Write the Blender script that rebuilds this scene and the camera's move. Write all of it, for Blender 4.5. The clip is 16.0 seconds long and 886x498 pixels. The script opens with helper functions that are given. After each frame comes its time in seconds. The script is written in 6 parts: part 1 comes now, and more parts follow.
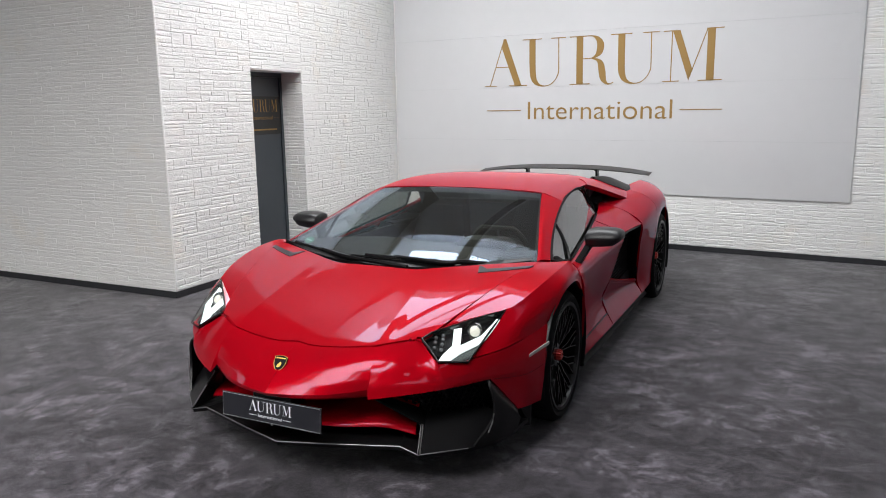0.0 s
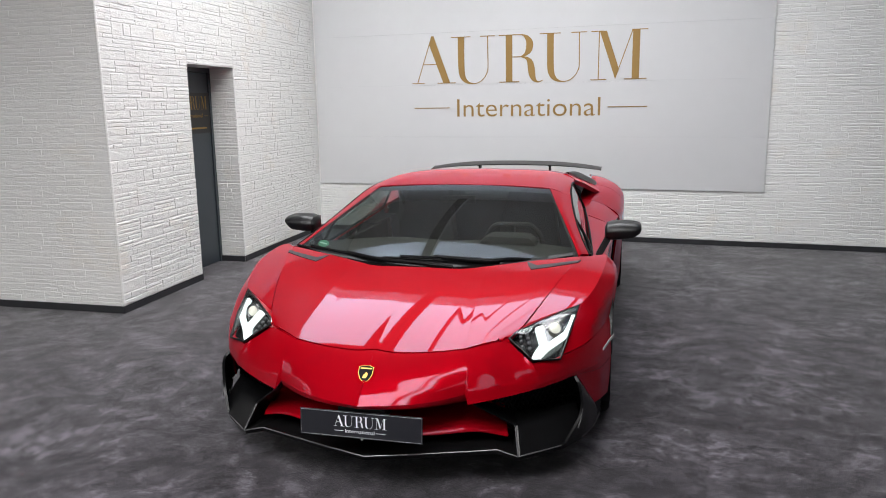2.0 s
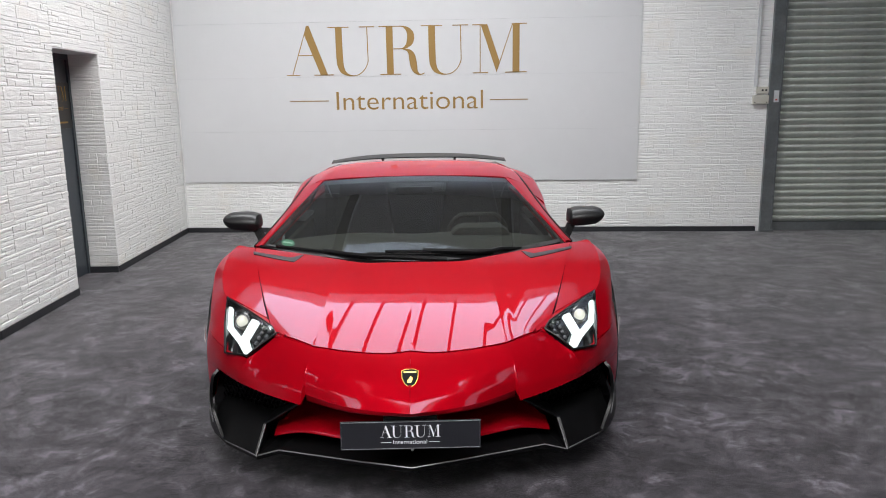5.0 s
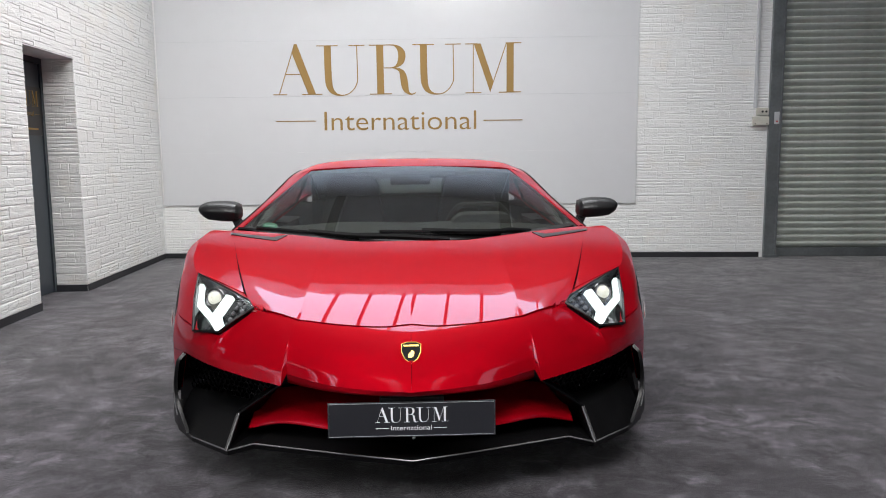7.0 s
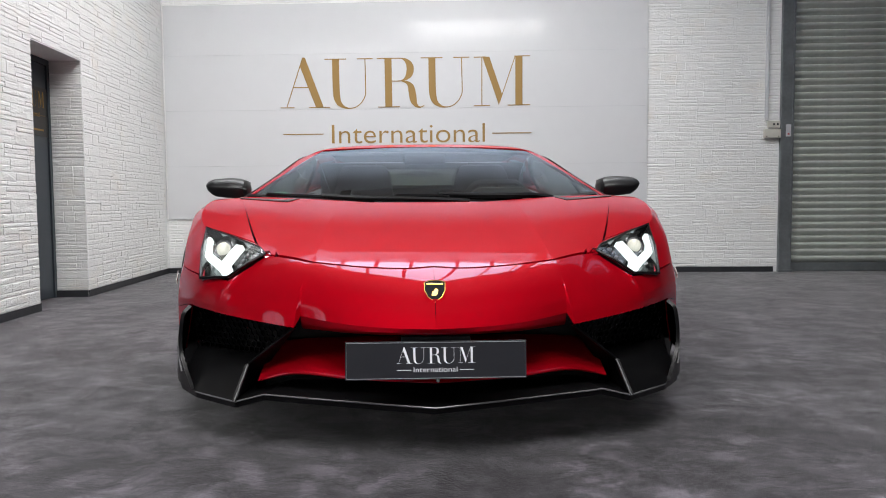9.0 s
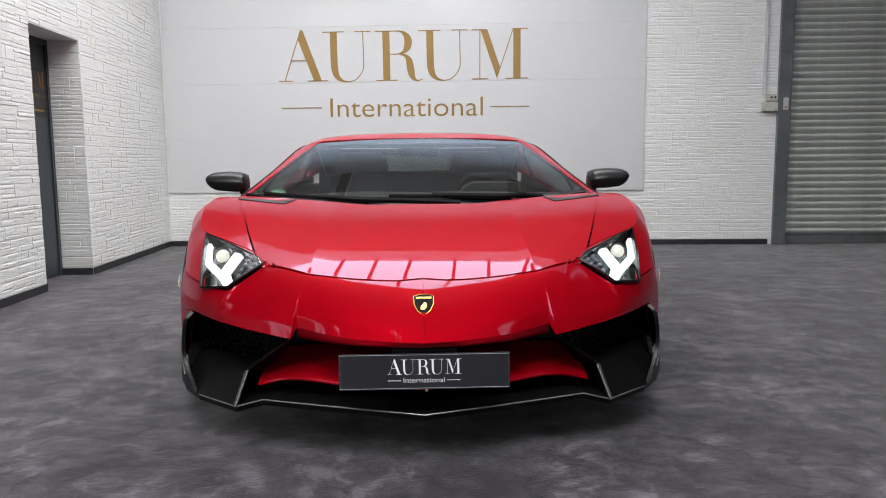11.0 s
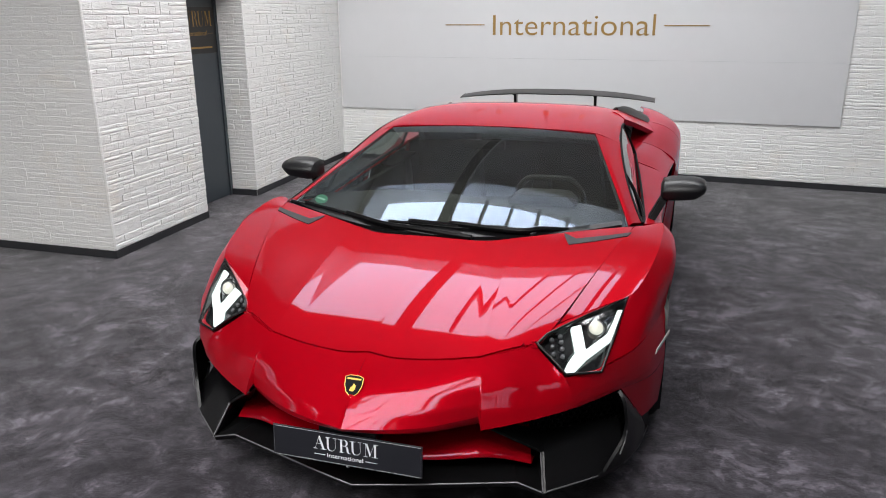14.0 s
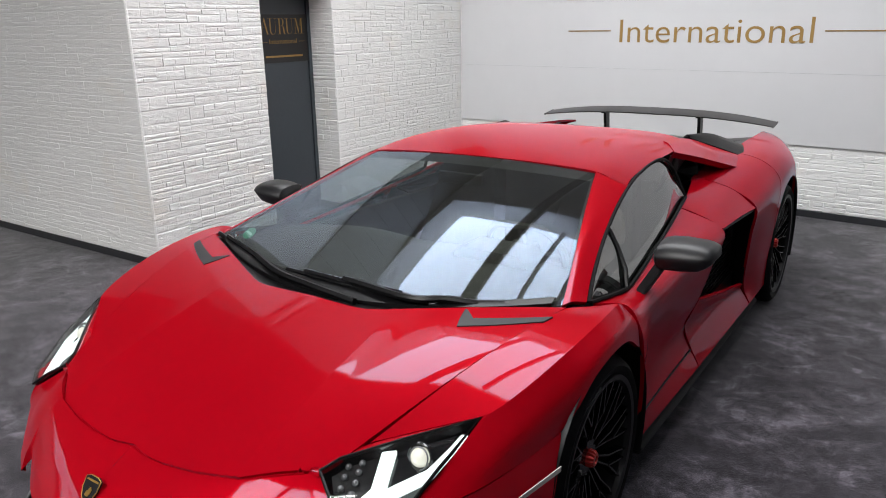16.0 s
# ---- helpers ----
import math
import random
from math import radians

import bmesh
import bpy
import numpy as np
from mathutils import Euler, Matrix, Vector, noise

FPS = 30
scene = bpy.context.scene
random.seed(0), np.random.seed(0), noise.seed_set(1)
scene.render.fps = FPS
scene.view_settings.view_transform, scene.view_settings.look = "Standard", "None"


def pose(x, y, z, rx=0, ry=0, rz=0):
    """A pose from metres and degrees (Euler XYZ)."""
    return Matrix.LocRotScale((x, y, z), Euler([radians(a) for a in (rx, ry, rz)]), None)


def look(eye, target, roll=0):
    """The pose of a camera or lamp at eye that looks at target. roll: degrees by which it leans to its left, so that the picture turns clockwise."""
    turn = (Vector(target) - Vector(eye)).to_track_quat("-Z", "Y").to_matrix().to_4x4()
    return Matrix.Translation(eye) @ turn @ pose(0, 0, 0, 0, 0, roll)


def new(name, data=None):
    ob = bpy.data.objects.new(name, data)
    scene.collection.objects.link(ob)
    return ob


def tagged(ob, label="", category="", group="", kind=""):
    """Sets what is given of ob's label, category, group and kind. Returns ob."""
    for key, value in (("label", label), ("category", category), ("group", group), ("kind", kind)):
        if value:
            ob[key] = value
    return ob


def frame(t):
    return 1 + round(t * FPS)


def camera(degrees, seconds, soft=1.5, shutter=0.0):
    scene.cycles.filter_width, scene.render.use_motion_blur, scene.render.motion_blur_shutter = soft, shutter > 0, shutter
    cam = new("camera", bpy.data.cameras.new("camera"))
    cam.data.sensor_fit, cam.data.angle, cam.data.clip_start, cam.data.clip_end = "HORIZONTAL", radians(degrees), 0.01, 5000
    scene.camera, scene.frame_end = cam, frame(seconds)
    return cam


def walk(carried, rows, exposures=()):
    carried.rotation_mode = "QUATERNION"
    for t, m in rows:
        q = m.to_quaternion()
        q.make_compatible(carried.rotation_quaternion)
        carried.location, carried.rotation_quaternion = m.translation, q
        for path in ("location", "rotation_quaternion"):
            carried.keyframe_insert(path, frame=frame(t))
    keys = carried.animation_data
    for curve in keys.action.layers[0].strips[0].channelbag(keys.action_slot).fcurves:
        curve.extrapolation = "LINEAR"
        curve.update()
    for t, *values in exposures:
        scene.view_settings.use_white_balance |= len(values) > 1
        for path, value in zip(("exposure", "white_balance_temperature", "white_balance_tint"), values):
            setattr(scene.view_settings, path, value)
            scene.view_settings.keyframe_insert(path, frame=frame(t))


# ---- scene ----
# world frame: origin on the floor under the car's front axle, x to the car's left side, y towards its tail
cam = camera(61.9, 16.0, soft=1.0)
PATH = [
    (0, (1.946, -3.540, 1.592), (1.108, -1.764, 1.218), -0.8),
    (0.5, (1.696, -3.641, 1.597), (0.930, -1.832, 1.219), -0.7),
    (1, (1.446, -3.744, 1.607), (0.764, -1.903, 1.226), -0.7),
    (1.5, (1.209, -3.780, 1.591), (0.624, -1.905, 1.209), -0.9),
    (2, (0.993, -3.797, 1.595), (0.529, -1.890, 1.211), -0.8),
    (2.5, (0.771, -3.839, 1.590), (0.436, -1.906, 1.204), -0.8),
    (3, (0.558, -3.888, 1.603), (0.340, -1.938, 1.215), -0.8),
    (3.5, (0.377, -3.852, 1.593), (0.245, -1.896, 1.201), -0.8),
    (4, (0.228, -3.792, 1.591), (0.161, -1.832, 1.198), -0.8),
    (4.5, (0.119, -3.781, 1.572), (0.107, -1.820, 1.179), -0.8),
    (5, (0.080, -3.717, 1.540), (0.118, -1.757, 1.146), -0.8),
    (5.2, (0.069, -3.678, 1.517), (0.126, -1.718, 1.122), -0.6),
    (7.5, (-0.004, -3.339, 1.003), (0.078, -1.350, 0.819), -0.5),
    (8, (-0.023, -3.322, 0.889), (0.057, -1.329, 0.751), -0.4),
    (8.5, (-0.046, -3.299, 0.819), (0.034, -1.305, 0.693), -0.3),
    (9, (-0.060, -3.260, 0.777), (0.018, -1.266, 0.653), -0.4),
    (9.2, (-0.060, -3.261, 0.759), (0.018, -1.267, 0.639), -0.3),
    (11.3, (0.005, -3.357, 1.077), (0.075, -1.381, 0.779), -0.5),
    (11.5, (0.029, -3.357, 1.168), (0.096, -1.388, 0.825), -0.4),
    (12, (0.115, -3.397, 1.400), (0.170, -1.448, 0.958), -0.4),
    (12.5, (0.235, -3.395, 1.541), (0.237, -1.463, 1.025), -0.2),
    (13, (0.428, -3.345, 1.611), (0.298, -1.433, 1.043), -0.2),
    (13.5, (0.680, -3.250, 1.659), (0.349, -1.371, 1.063), -0.3),
    (14, (0.902, -3.063, 1.667), (0.353, -1.238, 1.061), -0.4),
    (14.5, (1.120, -2.822, 1.690), (0.382, -1.064, 1.086), -0.6),
    (15, (1.382, -2.551, 1.673), (0.495, -0.863, 1.072), -0.9),
    (15.5, (1.579, -2.283, 1.648), (0.586, -0.653, 1.050), -0.8),
    (16, (1.679, -1.939, 1.656), (0.614, -0.351, 1.069), -0.9),
]
walk(cam, [(t, look(eye, target, roll)) for t, eye, target, roll in PATH])

# the room stands a few degrees askew to the car
ROOM = pose(0, 0, 0, 0, 0, -4.75) @ pose(0.088, 0.077, 0)
CEIL = 4.6

# ---- light: overcast sky through long roof lights ----
world = bpy.data.worlds.new("sky")
scene.world = world
world.use_nodes = True
wn = world.node_tree.nodes
sky = wn.new("ShaderNodeTexSky")
sky.sky_type, sky.sun_disc, sky.sun_elevation, sky.sun_rotation = "NISHITA", False, radians(50), radians(120)
world.node_tree.links.new(sky.outputs[0], wn["Background"].inputs[0])
wn["Background"].inputs[1].default_value = 0.1
scene.view_settings.exposure = 1.06

# roof lights in the room: x from, x to, y from, y to, watts for a square metre
# none is in view; the fourth and sixth are added mainly as fill light
SKYLIGHTS_AND_FILLS = [(-2.85, 1.9, 1.05, 2.97, 20.0), (-1.3, 1.7, -5.6, -2.7, 27.0), (3.7, 6.2, -6.2, -3.8, 3.5), (-12.4, -8.0, -8.0, -4.6, 9.0), (2.3, 4.6, 1.05, 2.97, 0.8), (-5.2, -2.4, -7.6, -5.0, 16.0)]
for x0, x1, y0, y1, strength in SKYLIGHTS_AND_FILLS:
    lamp = bpy.data.lights.new("skylight_and_fill", "AREA")
    lamp.shape, lamp.size, lamp.size_y = "RECTANGLE", x1 - x0, y1 - y0
    lamp.energy, lamp.color = strength * (x1 - x0) * (y1 - y0), (0.985, 0.99, 1.0) if y0 > 0 else (1.01, 0.985, 0.965)
    ob = new("skylight_and_fill", lamp)
    ob.matrix_world = ROOM @ pose((x0 + x1) / 2, (y0 + y1) / 2, CEIL + 0.32)

# ---- materials ----
def material(name, color, rough=0.5, metal=0.0, coat=0.0, coat_rough=0.03, sheen=0.0, spec=0.5, dark=None, scale=8.0, mix=0.0,
             bump=0.0, bump_scale=60.0, rough_var=0.0, emit=None, strength=0.0):
    """Principled surface with colour drift at two scales, uneven gloss and fine relief."""
    m = bpy.data.materials.new(name)
    m.use_nodes = True
    nt = m.node_tree
    b = nt.nodes["Principled BSDF"]
    b.inputs["Base Color"].default_value = (*color, 1)
    b.inputs["Roughness"].default_value = rough
    b.inputs["Metallic"].default_value = metal
    b.inputs["Coat Weight"].default_value = coat
    b.inputs["Coat Roughness"].default_value = coat_rough
    b.inputs["Sheen Weight"].default_value = sheen
    b.inputs["Sheen Roughness"].default_value = 0.35
    b.inputs["Specular IOR Level"].default_value = spec
    if emit:
        b.inputs["Emission Color"].default_value = (*emit, 1)
        b.inputs["Emission Strength"].default_value = strength
    tc = nt.nodes.new("ShaderNodeTexCoord")
    if mix:
        n1, n2 = nt.nodes.new("ShaderNodeTexNoise"), nt.nodes.new("ShaderNodeTexNoise")
        n1.inputs["Scale"].default_value, n2.inputs["Scale"].default_value = scale, scale * 9
        n1.inputs["Detail"].default_value, n2.inputs["Detail"].default_value = 5, 3
        add = nt.nodes.new("ShaderNodeMath")
        add.operation = "MULTIPLY_ADD"
        add.inputs[1].default_value = 0.4
        nt.links.new(tc.outputs["Object"], n1.inputs["Vector"])
        nt.links.new(tc.outputs["Object"], n2.inputs["Vector"])
        nt.links.new(n2.outputs["Fac"], add.inputs[0])
        nt.links.new(n1.outputs["Fac"], add.inputs[2])
        ramp = nt.nodes.new("ShaderNodeMapRange")
        ramp.inputs["From Min"].default_value, ramp.inputs["From Max"].default_value = 0.45, 0.95
        nt.links.new(add.outputs[0], ramp.inputs["Value"])
        mx = nt.nodes.new("ShaderNodeMix")
        mx.data_type = "RGBA"
        mx.inputs["A"].default_value = (*color, 1)
        mx.inputs["B"].default_value = (*(dark or [c * (1 - mix) for c in color]), 1)
        nt.links.new(ramp.outputs[0], mx.inputs["Factor"])
        nt.links.new(mx.outputs["Result"], b.inputs["Base Color"])
        if rough_var:
            r = nt.nodes.new("ShaderNodeMapRange")
            r.inputs["To Min"].default_value, r.inputs["To Max"].default_value = rough - rough_var, rough + rough_var
            nt.links.new(n2.outputs["Fac"], r.inputs["Value"])
            nt.links.new(r.outputs[0], b.inputs["Roughness"])
    if bump:
        n3 = nt.nodes.new("ShaderNodeTexNoise")
        n3.inputs["Scale"].default_value, n3.inputs["Detail"].default_value = bump_scale, 4
        bp = nt.nodes.new("ShaderNodeBump")
        bp.inputs["Strength"].default_value, bp.inputs["Distance"].default_value = bump, 0.01
        nt.links.new(tc.outputs["Object"], n3.inputs["Vector"])
        nt.links.new(n3.outputs["Fac"], bp.inputs["Height"])
        nt.links.new(bp.outputs[0], b.inputs["Normal"])
    return m


def glass(name, tint, base=0.08, sheen=(1, 1, 1), rise=5.0, veil=0.0):
    """Thin tinted pane: see-through, its gloss rising towards grazing sight; veil mixes in a painted haze."""
    m = bpy.data.materials.new(name)
    m.use_nodes = True
    nt = m.node_tree
    nt.nodes.remove(nt.nodes["Principled BSDF"])
    tr, gl, lw, mx = (nt.nodes.new(n) for n in ("ShaderNodeBsdfTransparent", "ShaderNodeBsdfGlossy", "ShaderNodeLayerWeight", "ShaderNodeMixShader"))
    tr.inputs["Color"].default_value = (*tint, 1)
    gl.inputs["Color"].default_value = (*sheen, 1)
    gl.inputs["Roughness"].default_value = 0.0
    lw.inputs["Blend"].default_value = 0.5
    power, add = nt.nodes.new("ShaderNodeMath"), nt.nodes.new("ShaderNodeMath")
    power.operation, add.operation = "POWER", "MULTIPLY_ADD"
    power.inputs[1].default_value = rise
    add.inputs[1].default_value, add.inputs[2].default_value = 1 - base, base
    nt.links.new(lw.outputs["Facing"], power.inputs[0])
    nt.links.new(power.outputs[0], add.inputs[0])
    nt.links.new(add.outputs[0], mx.inputs[0])
    nt.links.new(tr.outputs[0], mx.inputs[1])
    nt.links.new(gl.outputs[0], mx.inputs[2])
    # painted haze: a pale diffuse share lifts the pane where reflections stay dark
    veil_mix, df = nt.nodes.new("ShaderNodeMixShader"), nt.nodes.new("ShaderNodeBsdfDiffuse")
    veil_mix.inputs[0].default_value, df.inputs["Color"].default_value = veil, (0.80, 0.79, 0.70, 1)
    nt.links.new(mx.outputs[0], veil_mix.inputs[1])
    nt.links.new(df.outputs[0], veil_mix.inputs[2])
    nt.links.new(veil_mix.outputs[0], nt.nodes["Material Output"].inputs[0])
    return m


def carpet_material():
    """Charcoal velour: trodden pile in soft lighter and darker clumps, fine tufts."""
    m = material("charcoal_carpet", (0.05, 0.048, 0.053), rough=0.95, sheen=0.5, spec=0.1)
    nt = m.node_tree
    b = nt.nodes["Principled BSDF"]
    tc = nt.nodes.new("ShaderNodeTexCoord")
    mp = nt.nodes.new("ShaderNodeMapping")
    mp.inputs["Location"].default_value = CARPET_SHIFT
    nt.links.new(tc.outputs["Object"], mp.inputs["Vector"])

    def noise(scale, detail, rough, distort):
        n = nt.nodes.new("ShaderNodeTexNoise")
        for k, v in (("Scale", scale), ("Detail", detail), ("Roughness", rough), ("Distortion", distort)):
            n.inputs[k].default_value = v
        nt.links.new(mp.outputs[0], n.inputs["Vector"])
        return n.outputs["Fac"]

    def weigh(value, factor, plus):
        a = nt.nodes.new("ShaderNodeMath")
        a.operation = "MULTIPLY_ADD"
        a.inputs[1].default_value = factor
        nt.links.new(value, a.inputs[0])
        if isinstance(plus, float):
            a.inputs[2].default_value = plus
        else:
            nt.links.new(plus, a.inputs[2])
        return a.outputs[0]
    # clumps of a foot and of a hand, short streaks, tufts
    field = weigh(noise(2.4, 4, 0.55, 0.4), 0.62, 0.10)
    field = weigh(noise(8.0, 6, 0.66, 0.35), 1.05, field)
    field = weigh(noise(34.0, 3, 0.6, 0.6), 0.30, field)
    ramp = nt.nodes.new("ShaderNodeValToRGB")
    e = ramp.color_ramp.elements
    e[0].position, e[0].color = 0.66, (0.0162, 0.0142, 0.0178, 1)
    e[1].position, e[1].color = 1.0, (0.104, 0.093, 0.113, 1)
    ramp.color_ramp.elements.new(0.92).color = (0.048, 0.043, 0.0522, 1)
    ramp.color_ramp.elements.new(0.80).color = (0.0282, 0.0250, 0.0309, 1)
    scaled = weigh(field, 0.95, -0.20)
    nt.links.new(scaled, ramp.inputs[0])
    pile = nt.nodes.new("ShaderNodeMapRange")
    pile.inputs["From Min"].default_value, pile.inputs["From Max"].default_value = 0.72, 1.0
    pile.inputs["To Min"].default_value, pile.inputs["To Max"].default_value = 0.7, 1.0
    nt.links.new(scaled, pile.inputs["Value"])
    nt.links.new(pile.outputs[0], b.inputs["Sheen Weight"])
    tuft = noise(120.0, 4, 0.7, 0.0)
    r3 = nt.nodes.new("ShaderNodeMapRange")
    r3.inputs["From Min"].default_value, r3.inputs["From Max"].default_value = 0.3, 0.7
    r3.inputs["To Min"].default_value, r3.inputs["To Max"].default_value = 0.45, 1.55
    nt.links.new(tuft, r3.inputs["Value"])
    mul = nt.nodes.new("ShaderNodeMix")
    mul.data_type, mul.blend_type = "RGBA", "MULTIPLY"
    mul.inputs["Factor"].default_value = 0.75
    nt.links.new(ramp.outputs[0], mul.inputs["A"])
    nt.links.new(r3.outputs[0], mul.inputs["B"])
    nt.links.new(mul.outputs["Result"], b.inputs["Base Color"])
    bp = nt.nodes.new("ShaderNodeBump")
    bp.inputs["Strength"].default_value, bp.inputs["Distance"].default_value = 0.4, 0.006
    nt.links.new(tuft, bp.inputs["Height"])
    nt.links.new(bp.outputs[0], b.inputs["Normal"])
    return m


CARPET_SHIFT = (3.0, 1.0, 0.0)
CARPET = carpet_material()


def stone_material():
    """White paint over split stone slips: ragged ridges along the courses, fine grain, faint warm stains."""
    m = material("white_painted_stone", (0.87, 0.865, 0.845), rough=0.5, mix=0.05, scale=4, rough_var=0.1)
    nt = m.node_tree
    place = nt.nodes.new("ShaderNodeNewGeometry")
    last = None
    for stretch, detail, strength, distance in (((10, 10, 30), 5, 0.8, 0.015), ((34, 34, 80), 4, 0.7, 0.006)):
        mp, n, bp = nt.nodes.new("ShaderNodeMapping"), nt.nodes.new("ShaderNodeTexNoise"), nt.nodes.new("ShaderNodeBump")
        mp.inputs["Scale"].default_value = stretch
        n.inputs["Scale"].default_value, n.inputs["Detail"].default_value, n.inputs["Roughness"].default_value = 1.0, detail, 0.62
        n.inputs["Distortion"].default_value = 0.4
        bp.inputs["Strength"].default_value, bp.inputs["Distance"].default_value = strength, distance
        nt.links.new(place.outputs["Position"], mp.inputs["Vector"])
        nt.links.new(mp.outputs[0], n.inputs["Vector"])
        nt.links.new(n.outputs["Fac"], bp.inputs["Height"])
        if last:
            nt.links.new(last.outputs[0], bp.inputs["Normal"])
        last = bp
    b = nt.nodes["Principled BSDF"]
    nt.links.new(last.outputs[0], b.inputs["Normal"])
    stain, lim, mx = nt.nodes.new("ShaderNodeTexNoise"), nt.nodes.new("ShaderNodeMapRange"), nt.nodes.new("ShaderNodeMix")
    stain.inputs["Scale"].default_value, stain.inputs["Detail"].default_value = 2.2, 3
    lim.inputs["From Min"].default_value, lim.inputs["From Max"].default_value, lim.inputs["To Max"].default_value = 0.58, 0.75, 0.8
    mx.data_type = "RGBA"
    mx.inputs["A"].default_value, mx.inputs["B"].default_value = (0.86, 0.858, 0.832, 1), (0.85, 0.812, 0.745, 1)
    nt.links.new(place.outputs["Position"], stain.inputs["Vector"])
    nt.links.new(stain.outputs["Fac"], lim.inputs["Value"])
    nt.links.new(lim.outputs[0], mx.inputs["Factor"])
    nt.links.new(mx.outputs["Result"], b.inputs["Base Color"])
    return m


STONE = stone_material()
MORTAR = material("white_painted_mortar", (0.86, 0.858, 0.845), rough=0.7, mix=0.12, scale=6, bump=0.4, bump_scale=50)
PLASTER = material("grey_ceiling_paint", (0.50, 0.49, 0.47), rough=0.8, mix=0.12, scale=2, bump=0.2)
GREYWALL = material("grey_bounce_wall", (0.60, 0.60, 0.59), rough=0.7, mix=0.2, scale=1.2, bump=0.2)
DARKWALL = material("dark_low_bounce_wall", (0.17, 0.17, 0.175), rough=0.7, mix=0.2, scale=1.2, bump=0.2)
BASE = material("anthracite_baseboard", (0.028, 0.029, 0.033), rough=0.55, mix=0.35, scale=12, bump=0.15)
PANEL = material("glossy_light_grey_panel", (0.665, 0.665, 0.668), rough=0.2, spec=0.35, mix=0.04, scale=0.8, coat=0.25, coat_rough=0.04)
GOLD = material("matt_gold_film", (0.34, 0.205, 0.058), rough=0.6, metal=0.1, mix=0.08, scale=3)
DOORPAINT = material("anthracite_door_paint", (0.045, 0.055, 0.065), rough=0.42, mix=0.12, scale=3, bump=0.05)
SIGNBLACK = material("black_sign_film", (0.012, 0.011, 0.011), rough=0.3, mix=0.2, scale=5)
SLAT = material("grey_green_shutter_steel", (0.66, 0.685, 0.64), rough=0.45, metal=0.1, mix=0.3, scale=3, bump=0.08, rough_var=0.08)
STEEL = material("dull_galvanised_steel", (0.22, 0.235, 0.24), rough=0.48, metal=0.5, mix=0.35, scale=4, bump=0.1, rough_var=0.1)
IVORY = material("ivory_switch_plastic", (0.62, 0.60, 0.52), rough=0.4, mix=0.1, scale=20)
CONDUIT = material("pale_grey_conduit", (0.66, 0.66, 0.67), rough=0.5, mix=0.1, scale=10)
DARKHOLE = material("dark_socket", (0.01, 0.01, 0.01), rough=0.6)
UPPER_DARK = material("added_dark_upper_wall", (0.09, 0.09, 0.092), rough=0.6, mix=0.25, scale=2, bump=0.1)
CURB = material("white_reveal_paint", (0.78, 0.78, 0.77), rough=0.6, mix=0.15, scale=3)
BEAM = material("dark_roof_steel", (0.05, 0.05, 0.055), rough=0.5, mix=0.2, scale=3)
REDTAG = material("red_print", (0.5, 0.03, 0.03), rough=0.5)

def pearl_paint(name, color, sheen, ior):
    """Deep metallic red under a clear coat: pearl tints what it mirrors face on, grazing gloss stays clear."""
    m = material(name, color, rough=0.42, metal=0.25, spec=0.0, mix=0.08, scale=2.5)
    nt = m.node_tree
    gl, fr, add = (nt.nodes.new(n) for n in ("ShaderNodeBsdfGlossy", "ShaderNodeFresnel", "ShaderNodeAddShader"))
    hue, tint = nt.nodes.new("ShaderNodeMix"), nt.nodes.new("ShaderNodeMix")
    hue.data_type = tint.data_type = "RGBA"
    hue.inputs["A"].default_value, hue.inputs["B"].default_value = (*sheen, 1), (0.66, 0.66, 0.70, 1)
    tint.inputs["A"].default_value = (0, 0, 0, 1)
    fr.inputs["IOR"].default_value = ior
    gl.inputs["Roughness"].default_value = 0.012
    nt.links.new(fr.outputs[0], hue.inputs["Factor"])
    nt.links.new(fr.outputs[0], tint.inputs["Factor"])
    nt.links.new(hue.outputs["Result"], tint.inputs["B"])
    nt.links.new(tint.outputs["Result"], gl.inputs["Color"])
    nt.links.new(nt.nodes["Principled BSDF"].outputs[0], add.inputs[0])
    nt.links.new(gl.outputs[0], add.inputs[1])
    nt.links.new(add.outputs[0], nt.nodes["Material Output"].inputs[0])
    return m


RED = pearl_paint("red_pearl_paint", (0.315, 0.0010, 0.0064), (0.25, 0.51, 0.69), 1.38)
BLACK = material("satin_black_plastic", (0.005, 0.005, 0.0055), rough=0.34, spec=0.22, mix=0.25, scale=20, bump=0.05, bump_scale=300)
CARBON = material("satin_dark_carbon", (0.013, 0.013, 0.014), rough=0.38, mix=0.3, scale=30)
GLOSSBLACK = material("gloss_black_enamel", (0.010, 0.010, 0.011), rough=0.12, coat=0.6)
WHEELBLACK = material("black_forged_wheel_paint", (0.004, 0.004, 0.0045), rough=0.16, spec=0.6, mix=0.2, scale=25)
MIRRORBLACK = material("satin_black_mirror_shell", (0.010, 0.010, 0.011), rough=0.40, spec=0.4, mix=0.2, scale=30)
MATTBLACK = material("matt_black_plastic", (0.006, 0.006, 0.0065), rough=0.7, spec=0.2, mix=0.2, scale=30, bump=0.05, bump_scale=300)
RUBBER = material("tyre_rubber", (0.0045, 0.0045, 0.0045), rough=0.75, spec=0.14, mix=0.3, scale=20, bump=0.2, bump_scale=150)
TRIM = material("grey_vent_plastic", (0.022, 0.022, 0.024), rough=0.5, spec=0.3, mix=0.2, scale=20)
EDGE = material("bare_grey_edge", (0.15, 0.15, 0.157), rough=0.35, metal=0.4)
DISC = material("brake_disc_steel", (0.03, 0.03, 0.03), rough=0.6, metal=0.3, mix=0.3, scale=15)
REDNUT = material("anodised_red", (0.42, 0.02, 0.015), rough=0.3, metal=0.5)
